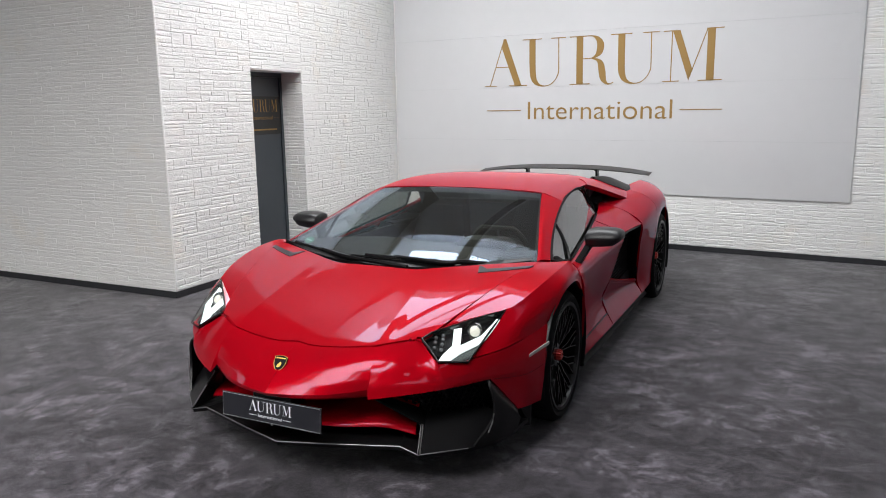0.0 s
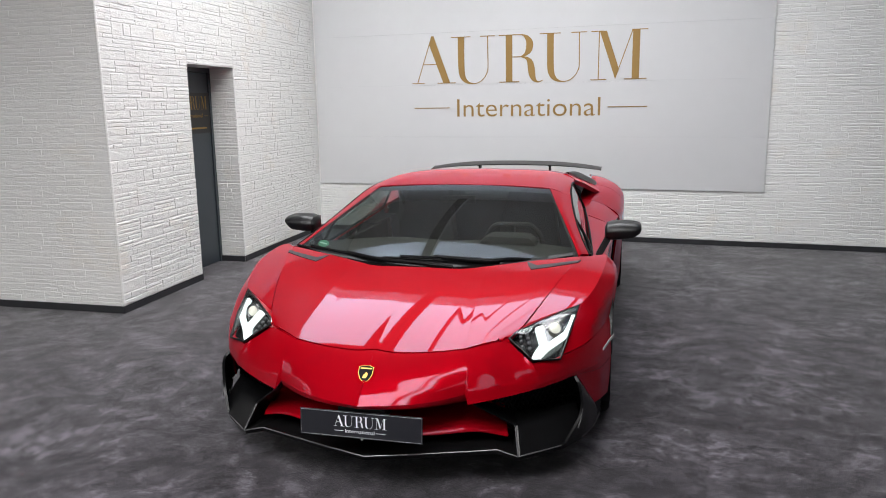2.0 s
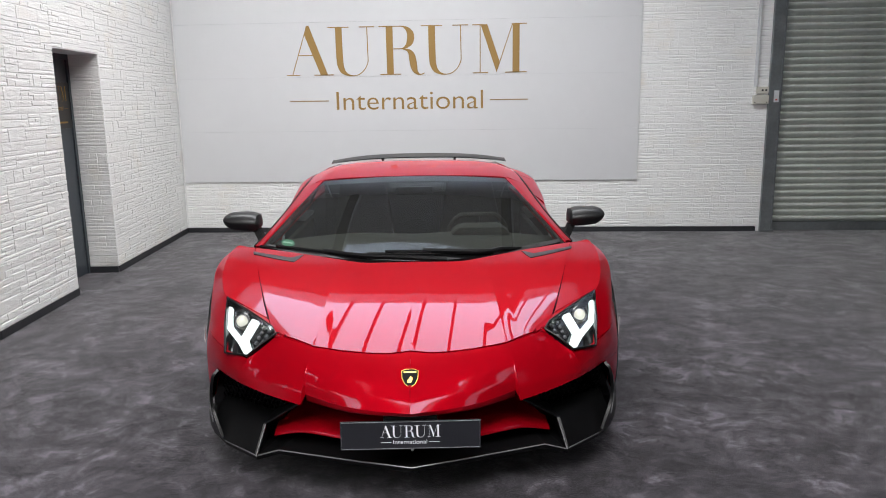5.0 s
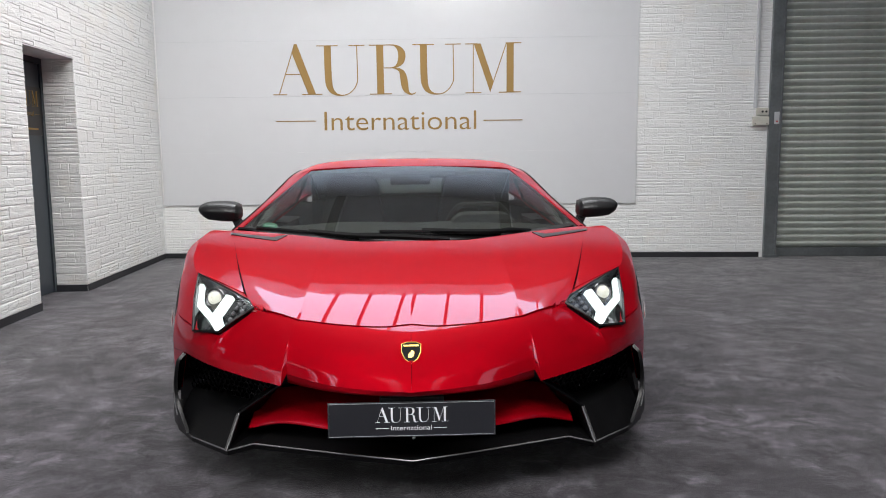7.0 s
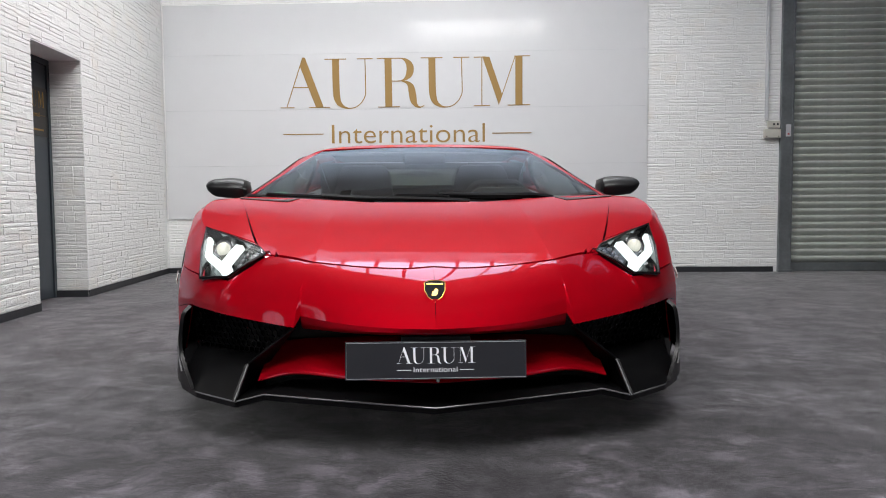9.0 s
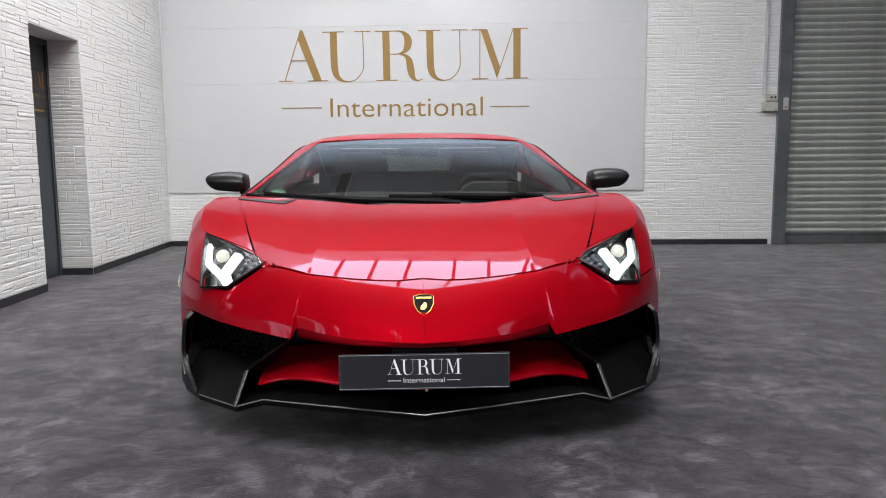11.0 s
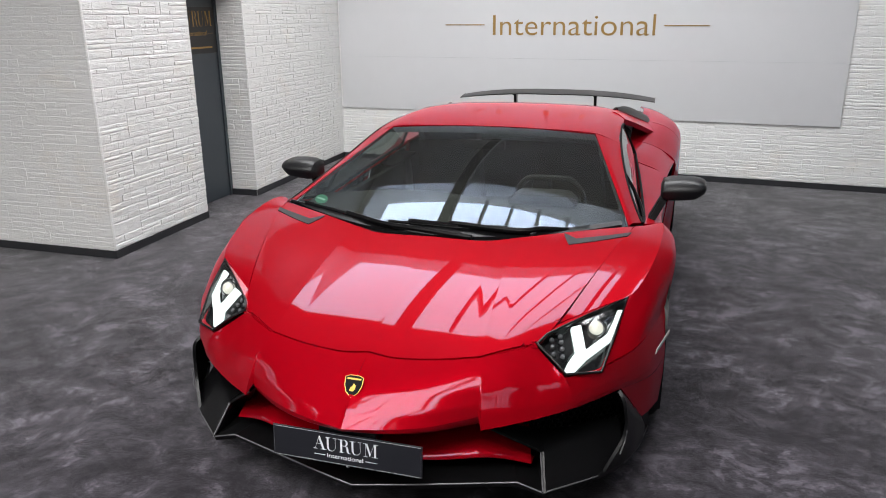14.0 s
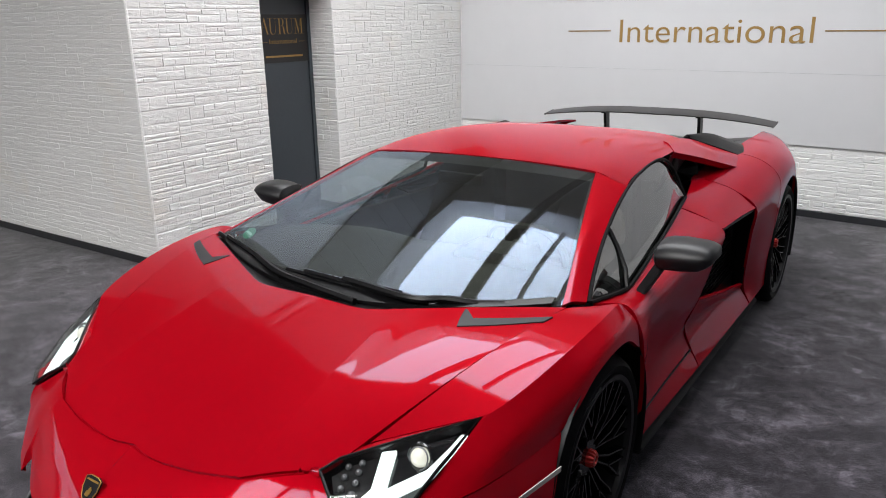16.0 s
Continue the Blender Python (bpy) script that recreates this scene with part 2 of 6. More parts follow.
LED = material("white_daytime_led", (0.55, 0.60, 0.59), rough=0.3, emit=(0.88, 1.0, 0.97), strength=0.62)
LEDCORE = material("bright_projector_led", (0.5, 0.48, 0.42), rough=0.3, emit=(1.0, 0.97, 0.82), strength=0.24)
CHROME = material("chromed_reflector", (0.75, 0.76, 0.78), rough=0.08, metal=1.0)
AMBERLESS = material("pale_side_reflector", (0.55, 0.50, 0.47), rough=0.25, coat=0.5)
LEATHER = material("black_leather", (0.038, 0.038, 0.034), rough=0.75, spec=0.2, mix=0.3, scale=18, bump=0.15, bump_scale=220)
PLATE = material("anthracite_plate", (0.014, 0.015, 0.020), rough=0.4, mix=0.15, scale=9)
RIMGREY = material("pale_plate_rim", (0.42, 0.43, 0.45), rough=0.35, mix=0.15, scale=15)
SILVER = material("silver_print", (0.88, 0.90, 0.93), rough=0.4, metal=0.0)
BADGEGOLD = material("polished_gold", (0.48, 0.31, 0.08), rough=0.35, metal=1.0)
STICKER = material("green_sticker", (0.02, 0.22, 0.11), rough=0.4)
STICKERPALE = material("pale_sticker_print", (0.35, 0.60, 0.47), rough=0.4)
# blue sheen puts the sky's tint into the gloss; the last value is haze
WINDSCREEN = glass("tinted_windscreen_glass", (0.66, 0.70, 0.66), 0.022, (0.66, 0.79, 1.0), 3.6, 0.013)
SIDEGLASS = glass("grey_side_glass", (0.42, 0.47, 0.46), 0.24)
LENS = glass("clear_lamp_lens", (0.92, 0.94, 0.95), 0.05)


# ---- mesh helpers ----
def obj(name, bm, mat, parent=None, smooth=False, label=""):
    me = bpy.data.meshes.new(name)
    bm.to_mesh(me)
    bm.free()
    me.materials.append(mat)
    if smooth:
        me.polygons.foreach_set("use_smooth", [True] * len(me.polygons))
        creased = [e.index for e in me.edges if e.use_edge_sharp]
        me.set_sharp_from_angle(angle=radians(38))
        for i in creased:
            me.edges[i].use_edge_sharp = True
    ob = new(name, me)
    if parent is not None:
        ob.parent = parent
    if label:
        ob["label"] = label
    return ob


def part(name, bm, mat, parent, label="", smooth=True):
    return obj(name, bm, mat, parent, smooth, label)


def thing(name, label, category, group="", m=None, kind=""):
    e = new(name)
    e.empty_display_size = 0.1
    if m is not None:
        e.matrix_world = m
    return tagged(e, label, category, group, kind)


def box(bm, x0, x1, y0, y1, z0, z1, bevel=0.0, m=None):
    """A box between two corners with bevelled edges, added to bm."""
    vs = [bm.verts.new((x, y, z)) for x in (x0, x1) for y in (y0, y1) for z in (z0, z1)]
    if m is not None:
        for v in vs:
            v.co = m @ v.co
    fs = [bm.faces.new([vs[i] for i in q]) for q in ((0, 1, 3, 2), (4, 6, 7, 5), (0, 4, 5, 1), (2, 3, 7, 6), (0, 2, 6, 4), (1, 5, 7, 3))]
    if bevel:
        bmesh.ops.bevel(bm, geom=list({e for f in fs for e in f.edges}), offset=bevel, segments=2, affect="EDGES", profile=0.6)
    return bm


def boxed(*a, **k):
    return box(bmesh.new(), *a, **k)


def prism(bm, poly, depth):
    """A slab: a polygon of 3D points and its copy moved by depth."""
    d = Vector(depth)
    a = [bm.verts.new(p) for p in poly]
    b = [bm.verts.new(Vector(p) + d) for p in poly]
    n = len(poly)
    bm.faces.new(a)
    bm.faces.new(b[::-1])
    for i in range(n):
        bm.faces.new((a[i], b[i], b[(i + 1) % n], a[(i + 1) % n]))
    bmesh.ops.recalc_face_normals(bm, faces=bm.faces)
    return bm


def spline(pts, n):
    """n points on a smooth curve through pts (centripetal end handling by mirrored ends)."""
    p = np.asarray(pts, float)
    k = len(p)
    if k == 2:
        return p[0] + (p[1] - p[0]) * np.linspace(0, 1, n)[:, None]
    q = np.vstack([2 * p[0] - p[1], p, 2 * p[-1] - p[-2]])
    out = []
    for u in np.linspace(0, k - 1, n):
        i = min(int(u), k - 2)
        t = u - i
        a, b, c, d = q[i:i + 4]
        out.append(0.5 * (2 * b + (c - a) * t + (2 * a - 5 * b + 4 * c - d) * t * t + (3 * b - a - 3 * c + d) * t ** 3))
    return np.array(out)


def fair(pts, n, degree):
    """n points on the polynomial of that degree that lies nearest to pts, through its two ends."""
    p = np.asarray(pts, float)
    if degree >= len(p) - 1:
        degree = len(p) - 1
    t, u = np.linspace(0, 1, len(p)), np.linspace(0, 1, n)
    line = lambda v: p[0] + (p[-1] - p[0]) * v[:, None]
    if degree < 2:
        return line(u)
    base = lambda v: np.stack([v * (1 - v) * (2 * v - 1) ** k for k in range(degree - 1)], 1)
    c = np.linalg.lstsq(base(t), p - line(t), rcond=None)[0]
    return line(u) + base(u) @ c


def net(rows, nu, nv, du=0, dv=0):
    """A smooth grid of nu x nv points through (or, with degrees, faired along) a net of control points."""
    g = np.array([fair(r, nv, dv) if dv else spline(r, nv) for r in rows])
    return np.stack([fair(g[:, j], nu, du) if du else spline(g[:, j], nu) for j in range(nv)], 1)


CENTRE = np.array([0, 1.2, 0.45])


def skin(bm, g, flange=0.014, gap=0.0022, sides="nsew", centre=CENTRE, mirror=False):
    """Adds a grid as a body panel: outer face, drawn back a little at the joints, with turned-in edges."""
    g = np.array(g, float)
    if mirror:
        g = g * [-1, 1, 1]
    h = g.copy()
    for s, a, b in (("n", 0, 1), ("s", -1, -2)):
        if s in sides:
            d = g[b] - g[a]
            h[a] += d / (np.linalg.norm(d, axis=1, keepdims=True) + 1e-9) * gap
    for s, a, b in (("w", 0, 1), ("e", -1, -2)):
        if s in sides:
            d = g[:, b] - g[:, a]
            h[:, a] += d / (np.linalg.norm(d, axis=1, keepdims=True) + 1e-9) * gap
    du, dv = np.gradient(h, axis=0), np.gradient(h, axis=1)
    nrm = np.cross(du, dv)
    nrm /= np.linalg.norm(nrm, axis=2, keepdims=True) + 1e-12
    flip = np.sum(nrm * (h - centre)) < 0
    if flip:
        nrm = -nrm
    nu, nv = h.shape[:2]
    vs = [[bm.verts.new(h[i, j]) for j in range(nv)] for i in range(nu)]
    for i in range(nu - 1):
        for j in range(nv - 1):
            q = [vs[i][j], vs[i + 1][j], vs[i + 1][j + 1], vs[i][j + 1]]
            try:
                bm.faces.new(q[::-1] if flip else q)
            except ValueError:
                pass
    if flange:
        rims = {"n": [(0, j) for j in range(nv)], "s": [(nu - 1, j) for j in range(nv)][::-1],
                "w": [(i, 0) for i in range(nu)][::-1], "e": [(i, nv - 1) for i in range(nu)]}
        for s in sides:
            a = [bm.verts.new(h[i, j]) for i, j in rims[s]]
            b = [bm.verts.new(h[i, j] - nrm[i, j] * flange) for i, j in rims[s]]
            for k in range(len(a) - 1):
                q = [a[k], a[k + 1], b[k + 1], b[k]]
                bm.faces.new(q[::-1] if flip else q)
    return bm


def tube(bm, pts, r, n=8, closed=False):
    """A round bar of radius r (or one radius a point) along a line of points."""
    p = [Vector(q) for q in pts]
    rings = []
    for i, c in enumerate(p):
        a = p[(i - 1) % len(p)] if closed or i else c
        b = p[(i + 1) % len(p)] if closed or i < len(p) - 1 else c
        t = (b - a).normalized()
        u = t.cross(Vector((0.13, 0.21, 0.97))).normalized()
        w = t.cross(u)
        rr = r[i] if isinstance(r, (list, tuple)) else r
        rings.append([bm.verts.new(c + (u * math.cos(k * math.tau / n) + w * math.sin(k * math.tau / n)) * rr) for k in range(n)])
    for i in range(len(p) if closed else len(p) - 1):
        x, y = rings[i], rings[(i + 1) % len(p)]
        for k in range(n):
            bm.faces.new((x[k], x[(k + 1) % n], y[(k + 1) % n], y[k]))
    if not closed:
        bm.faces.new(rings[0][::-1])
        bm.faces.new(rings[-1])
    return bm


def lathe(bm, profile, n=48, axis="x", closed=False):
    """Turns a profile of (radius, height along the axis) round the axis."""
    rings = []
    for r, h in profile:
        ring = []
        for k in range(n):
            a = k * math.tau / n
            c, s = r * math.cos(a), r * math.sin(a)
            ring.append(bm.verts.new((h, c, s) if axis == "x" else (c, s, h)))
        rings.append(ring)
    m = len(rings)
    for i in range(m if closed else m - 1):
        x, y = rings[i], rings[(i + 1) % m]
        for k in range(n):
            bm.faces.new((x[k], y[k], y[(k + 1) % n], x[(k + 1) % n]))
    bmesh.ops.recalc_face_normals(bm, faces=bm.faces)
    return bm


def words(text, height, width, mat, parent, m, name="lettering", label="", depth=0.002):
    """Raised lettering of a given height and width, its lower left corner at m."""
    cu = bpy.data.curves.new(name, "FONT")
    cu.body, cu.size, cu.extrude, cu.resolution_u, cu.offset = text, 1.0, 0.0, 6, -0.006
    probe = new(name, cu)
    bpy.context.view_layer.update()
    me = bpy.data.meshes.new_from_object(probe.evaluated_get(bpy.context.evaluated_depsgraph_get()))
    bpy.data.objects.remove(probe)
    co = np.empty(len(me.vertices) * 3)
    me.vertices.foreach_get("co", co)
    co = co.reshape(-1, 3)
    lo, hi = co.min(0), co.max(0)
    co = (co - lo) / np.maximum(hi - lo, 1e-6) * [width, height, 0]
    me.vertices.foreach_set("co", co.ravel())
    bm = bmesh.new()
    bm.from_mesh(me)
    bpy.data.meshes.remove(me)
    r = bmesh.ops.extrude_face_region(bm, geom=list(bm.faces))
    for v in r["geom"]:
        if isinstance(v, bmesh.types.BMVert):
            v.co.z += depth
    bmesh.ops.recalc_face_normals(bm, faces=bm.faces)
    for f in bm.faces:
        f.smooth = False
    ob = obj(name, bm, mat, parent, False, label)
    ob.matrix_local = m
    return ob

# ---- the showroom ----
def wall_frame(a, b):
    """Pose of a wall from a to b on the plan: x along it, y into it, z up."""
    u = Vector((b[0] - a[0], b[1] - a[1], 0)).normalized()
    w = Vector((-u.y, u.x, 0))
    m = Matrix((u, w, (0, 0, 1))).transposed().to_4x4()
    m.translation = (*a, 0)
    return ROOM @ m, math.hypot(b[0] - a[0], b[1] - a[1])


CORNER_A, CORNER_B = (-2.985, 0.80), (-3.372, 4.915)
LEFT, LEFT_LEN = wall_frame(CORNER_A, CORNER_B)
BACK, BACK_LEN = wall_frame(CORNER_B, (9.0, 4.915))
NOOK, NOOK_LEN = wall_frame((-13.0, -0.016), CORNER_A)
TH = 0.5

floor = obj("floor", boxed(-13.5, 9.5, -10.5, 5.6, -0.2, 0.0), CARPET)
floor.matrix_world = ROOM
tagged(floor, "charcoal velour carpet with brushed lighter patches", "floor", kind="structure")

SPLAY = 0.17
holes = [(x0 - SPLAY, x1 + SPLAY, y0 - SPLAY, y1 + SPLAY) for x0, x1, y0, y1, _ in SKYLIGHTS_AND_FILLS]
xs = sorted({-13.2, 9.2, *(v for h in holes for v in h[:2])})
ys = sorted({-10.0, 5.5, *(v for h in holes for v in h[2:])})
bm = bmesh.new()
for a, b in zip(xs, xs[1:]):
    for c, d in zip(ys, ys[1:]):
        if not any(h[0] < (a + b) / 2 < h[1] and h[2] < (c + d) / 2 < h[3] for h in holes):
            box(bm, a, b, c, d, CEIL, CEIL + 0.34)
ceiling = obj("ceiling", bm, PLASTER)
ceiling.matrix_world = ROOM
tagged(ceiling, "grey painted flat roof with long roof lights", "ceiling", kind="structure")

for i, (xa, xb, a, b, _) in enumerate(SKYLIGHTS_AND_FILLS):
    sk = thing(f"skylight_{i + 1}", "unseen roof light with white reveals and dark steel bars, some of the set added as fill", "skylight", "roof lights", ROOM, "structure")
    hx0, hx1, hy0, hy1 = holes[i]
    low, top = CEIL - 0.02, CEIL + 0.30
    rim = [((hx0, hy0), (hx1, hy0), (xb, a), (xa, a)), ((hx1, hy0), (hx1, hy1), (xb, b), (xb, a)),
           ((hx1, hy1), (hx0, hy1), (xa, b), (xb, b)), ((hx0, hy1), (hx0, hy0), (xa, a), (xa, b))]
    for p, q, r, t in rim:
        bm = bmesh.new()
        prism(bm, [(*p, low), (*q, low), (*r, top), (*t, top)], (0, 0, 0.012))
        part("reveal", bm, CURB, sk, smooth=False)
    for k in range(-31, 20):
        x = k * 0.4 + 0.03
        if xa + 0.1 < x < xb - 0.1 and not -2.6 < x < -1.5:
            part("glazing_bar", boxed(x - 0.018, x + 0.018, a, b, CEIL + 0.20, CEIL + 0.27), BEAM, sk, smooth=False)
for x in (-12.0, -9.4, -6.8, -4.2, -1.62, 0.98, 3.6, 6.2):
    beam = thing("roof_beam", "dark steel roof beam with a pale lower flange", "beam", "roof beams", ROOM, "structure")
    part("web", boxed(x - 0.08, x + 0.08, -9.9, 4.9, CEIL - 0.06, CEIL + 0.02), BEAM, beam, smooth=False)
    part("flange", boxed(x + 0.08, x + 0.11, -9.9, 4.9, CEIL - 0.055, CEIL - 0.03), CURB, beam, smooth=False)

# split stone slips in bands: a few lengths and heights, ragged shapes of each
BAND = 0.094
SLIP_LENGTHS = (0.075, 0.12, 0.17, 0.23, 0.30)
SLIP_SPLITS = ((0.094,), (0.047, 0.047), (0.030, 0.064), (0.064, 0.030), (0.030, 0.034, 0.030), (0.040, 0.054), (0.054, 0.040))


def slip_shape(length, height, seed):
    """The front of one slip: nearly flat, with narrow broken edges and a ragged outline."""
    rnd = random.Random(seed)
    n = max(2, round(length / 0.05))
    depth, tilt, butt = rnd.uniform(0.0026, 0.0058), rnd.uniform(-0.0012, 0.0012), rnd.random() < 0.7
    rows = []
    for k in range(5):
        row = []
        for i in range(n + 3):
            u = (0.0, 0.0035, *[0.0035 + (length - 0.007) * q / n for q in range(1, n)], length - 0.0035, length)[i]
            if k in (0, 4):
                w, d = (0.0004, height - 0.0004)[k > 0] + (1 - 2 * (k > 0)) * rnd.uniform(0, 0.0030), -0.0004
            elif k in (1, 3):
                bite = rnd.random() < 0.38
                w = (0.0032, height - 0.0036)[k > 1] + (1 - 2 * (k > 1)) * (rnd.uniform(0.003, 0.010) if bite else rnd.uniform(0, 0.0035))
                d = depth + tilt * (u / length - 0.5) + rnd.uniform(-0.0007, 0.0007)
            else:
                w, d = height * rnd.uniform(0.42, 0.58), depth + tilt * (u / length - 0.5) + rnd.uniform(-0.0005, 0.0005)
            if i in (0, n + 2):
                d, u = (d * 0.7 if butt else -0.0004), u + (1 - 2 * (i > 0)) * rnd.uniform(0, 0.001)
            elif i in (1, n + 1):
                u += (1 - 2 * (i > 1)) * rnd.uniform(0, 0.003)
            else:
                u += rnd.uniform(-0.010, 0.010)
            row.append((u, -d, w))
        rows.append(row)
    m = n + 3
    return [p for r in rows for p in r], [(k * m + i, k * m + i + 1, (k + 1) * m + i + 1, (k + 1) * m + i) for k in range(4) for i in range(m - 1)]


SLIP_SHAPES = {(ln, h, q): slip_shape(ln, h, f"{ln} {h} {q}") for ln in SLIP_LENGTHS for h in {h for f in SLIP_SPLITS for h in f} for q in range(4)}
SLIP_MESH = {}


def slip_mesh(key):
    if key not in SLIP_MESH:
        me = bpy.data.meshes.new("stone_slip")
        me.from_pydata(SLIP_SHAPES[key][0], [], SLIP_SHAPES[key][1])
        me.materials.append(STONE)
        SLIP_MESH[key] = me
    return SLIP_MESH[key]


def slips(u0, u1, z0, z1, rnd):
    """Places (u, z, length, height, stretch) of the slips in bands over one area of a wall."""
    bands = max(1, round((z1 - z0) / BAND))
    high = (z1 - z0) / bands
    for b in range(bands):
        u = u0
        while u < u1 - 0.001:
            block = rnd.choice((0.17, 0.23, 0.30, 0.30))
            if u1 - u - block < 0.08:
                block = u1 - u
            z = z0 + b * high
            for h in rnd.choice(SLIP_SPLITS):
                cuts = [block] if rnd.random() < 0.5 else [block * (q := rnd.choice((0.34, 0.45, 0.6))), block * (1 - q)]
                x = u
                for c in cuts:
                    ln = min(SLIP_LENGTHS, key=lambda v: abs(v - c))
                    yield x, z, ln, h, c / ln, high / BAND
                    x += c
                z += h * high / BAND
            u += block


def lay_slips(parent, areas, near, seed, relief=1.0):
    """Stone slips over areas (u0, u1, z0, z1) of a wall; those inside the stretch near are single parts."""
    rnd = random.Random(seed)
    rest_v, rest_f, single = [], [], 0
    for area in areas:
        for u, z, ln, h, wide, high in slips(*area, rnd):
            key = (ln, h, rnd.randrange(4))
            m = pose(u, 0, z) @ Matrix.Diagonal((wide, relief * rnd.uniform(0.8, 1.25), high, 1))
            if single < 295 and near[0] < u < near[1] and near[2] < z < near[3]:
                ob = new("stone_slip", slip_mesh(key))
                ob.parent = parent
                ob.matrix_local = m
                single += 1
            else:
                v, f = SLIP_SHAPES[key]
                k = len(rest_v)
                rest_v += [tuple(m @ Vector(p)) for p in v]
                rest_f += [tuple(i + k for i in q) for q in f]
    me = bpy.data.meshes.new("stone_courses")
    me.from_pydata(rest_v, [], rest_f)
    me.materials.append(STONE)
    ob = new("stone_courses", me)
    ob.parent = parent
    tagged(ob, kind="stuff")


def wall(name, m, label, pieces, mat=MORTAR):
    bm = bmesh.new()
    for p in pieces:
        box(bm, *p)
    ob = obj(name, bm, mat)
    ob.matrix_world = m
    return tagged(ob, label, "wall", kind="structure")


# doorway in the left wall
D0, D1, DH, DD = 1.170, 2.009, 1.985, 0.26
wall_left = wall("wall_left", LEFT, "white painted rough stone-slip wall with a deep doorway",
                 [(0.012, D0, 0, TH, 0, CEIL), (D1, LEFT_LEN + 0.5, 0, TH, 0, CEIL), (D0, D1, 0, TH, DH, CEIL), (D0, D1, 0.34, TH, 0, DH)])
# gate opening in the back wall
G0, G1, GH = 3.45 + 3.372, 7.6 + 3.372, 3.5
wall_back = wall("wall_back", BACK, "white painted rough stone-slip wall behind the car",
                 [(-0.5, G0, 0, TH, 0, CEIL), (G1, BACK_LEN, 0, TH, 0, CEIL), (G0, G1, 0, TH, GH, CEIL)])
wall_nook = wall("wall_nook", NOOK, "white painted rough stone-slip wall turning the corner",
                 [(0, NOOK_LEN - 0.015, 0, TH, 0, CEIL)])
# unseen walls close the hall; the right one is darkened to cut its bounce
for name, a, b, paint in (("wall_right", (9.0, 5.5), (9.0, -10.0), DARKWALL), ("wall_rear", (9.0, -10.0), (-13.0, -10.0), GREYWALL), ("wall_far", (-13.0, -10.0), (-13.0, 0.5), GREYWALL)):
    m, ln = wall_frame(a, b)
    wall(name, m, "unseen plain grey hall wall, its tone set for bounce light", [(0, ln, 0, 0.2, 0, CEIL)], paint)

# unseen dark band, added so that the hood mirrors no white wall up here
for name, m, ln in (("dark_upper_left", LEFT, LEFT_LEN), ("dark_upper_nook", NOOK, NOOK_LEN)):
    bm = bmesh.new()
    for k in range(int(ln / 0.3) + 1):
        box(bm, k * 0.3, min(k * 0.3 + 0.29, ln), -0.03, -0.002, 3.2, CEIL - 0.01)
    box(bm, 0, ln, -0.010, -0.001, 3.2, CEIL - 0.01)
    ob = obj(name, bm, UPPER_DARK)
    ob.matrix_world = m
    tagged(ob, "unseen dark upper wall added above a white stone-slip wall to darken reflections", "cladding", kind="structure")

for name, m, spans in (("baseboard_left", LEFT, ((0.0, D0), (D1, LEFT_LEN))), ("baseboard_back", BACK, ((0.0, G0 - 0.06),)), ("baseboard_nook", NOOK, ((6.0, NOOK_LEN),))):
    bm = bmesh.new()
    for a, b in spans:
        box(bm, a, b + (0.015 if name == "baseboard_nook" else 0), -0.010, -0.001, 0.0, 0.058, 0.002)
    if name == "baseboard_left":
        box(bm, D1 - 0.02, D1, 0.0, DD, 0.0, 0.058, 0.002)
    ob = obj(name, bm, BASE)
    ob.matrix_world = m
    tagged(ob, "low anthracite baseboard along a stone-slip wall", "baseboard", kind="structure")

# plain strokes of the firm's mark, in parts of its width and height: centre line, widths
MARK_FIRST = [([(0.1013, 1.0347), (0.0905, 1.0351), (0.0804, 0.8545), (0.1439, -0.0035), (0.1748, -0.0042)], None),
    ([(0.092, 1.023), (0.0247, -0.0006)], [0.0036, 0.0036]),
    ([(0.0534, 0.417), (0.1199, 0.4151)], [0.0036, 0.0036]),
    ([(0.0, 0.0), (0.0565, -0.0014)], [0.0036, 0.0036]),
    ([(0.1168, -0.0008), (0.2003, -0.0008)], [0.0036, 0.0036])]
MARK_SECOND = [([(0.2251, 0.9903), (0.2254, 0.6249), (0.2266, 0.3358), (0.2297, 0.1832), (0.2398, 0.0665), (0.2591, -0.0062), (0.2831, -0.0269), (0.3078, 0.0046), (0.3295, 0.1004), (0.3426, 0.2284), (0.3449, 0.3326), (0.3442, 0.6614), (0.3434, 0.9863)], [0.0278, 0.0278, 0.0278, 0.0263, 0.0193, 0.0093, 0.0039, 0.0036, 0.0036, 0.0036, 0.0036, 0.0036, 0.0036]),
    ([(0.1802, 0.9918), (0.2676, 0.9909)], [0.0036, 0.0036]),
    ([(0.3109, 0.9914), (0.3743, 0.9913)], [0.0036, 0.0036])]
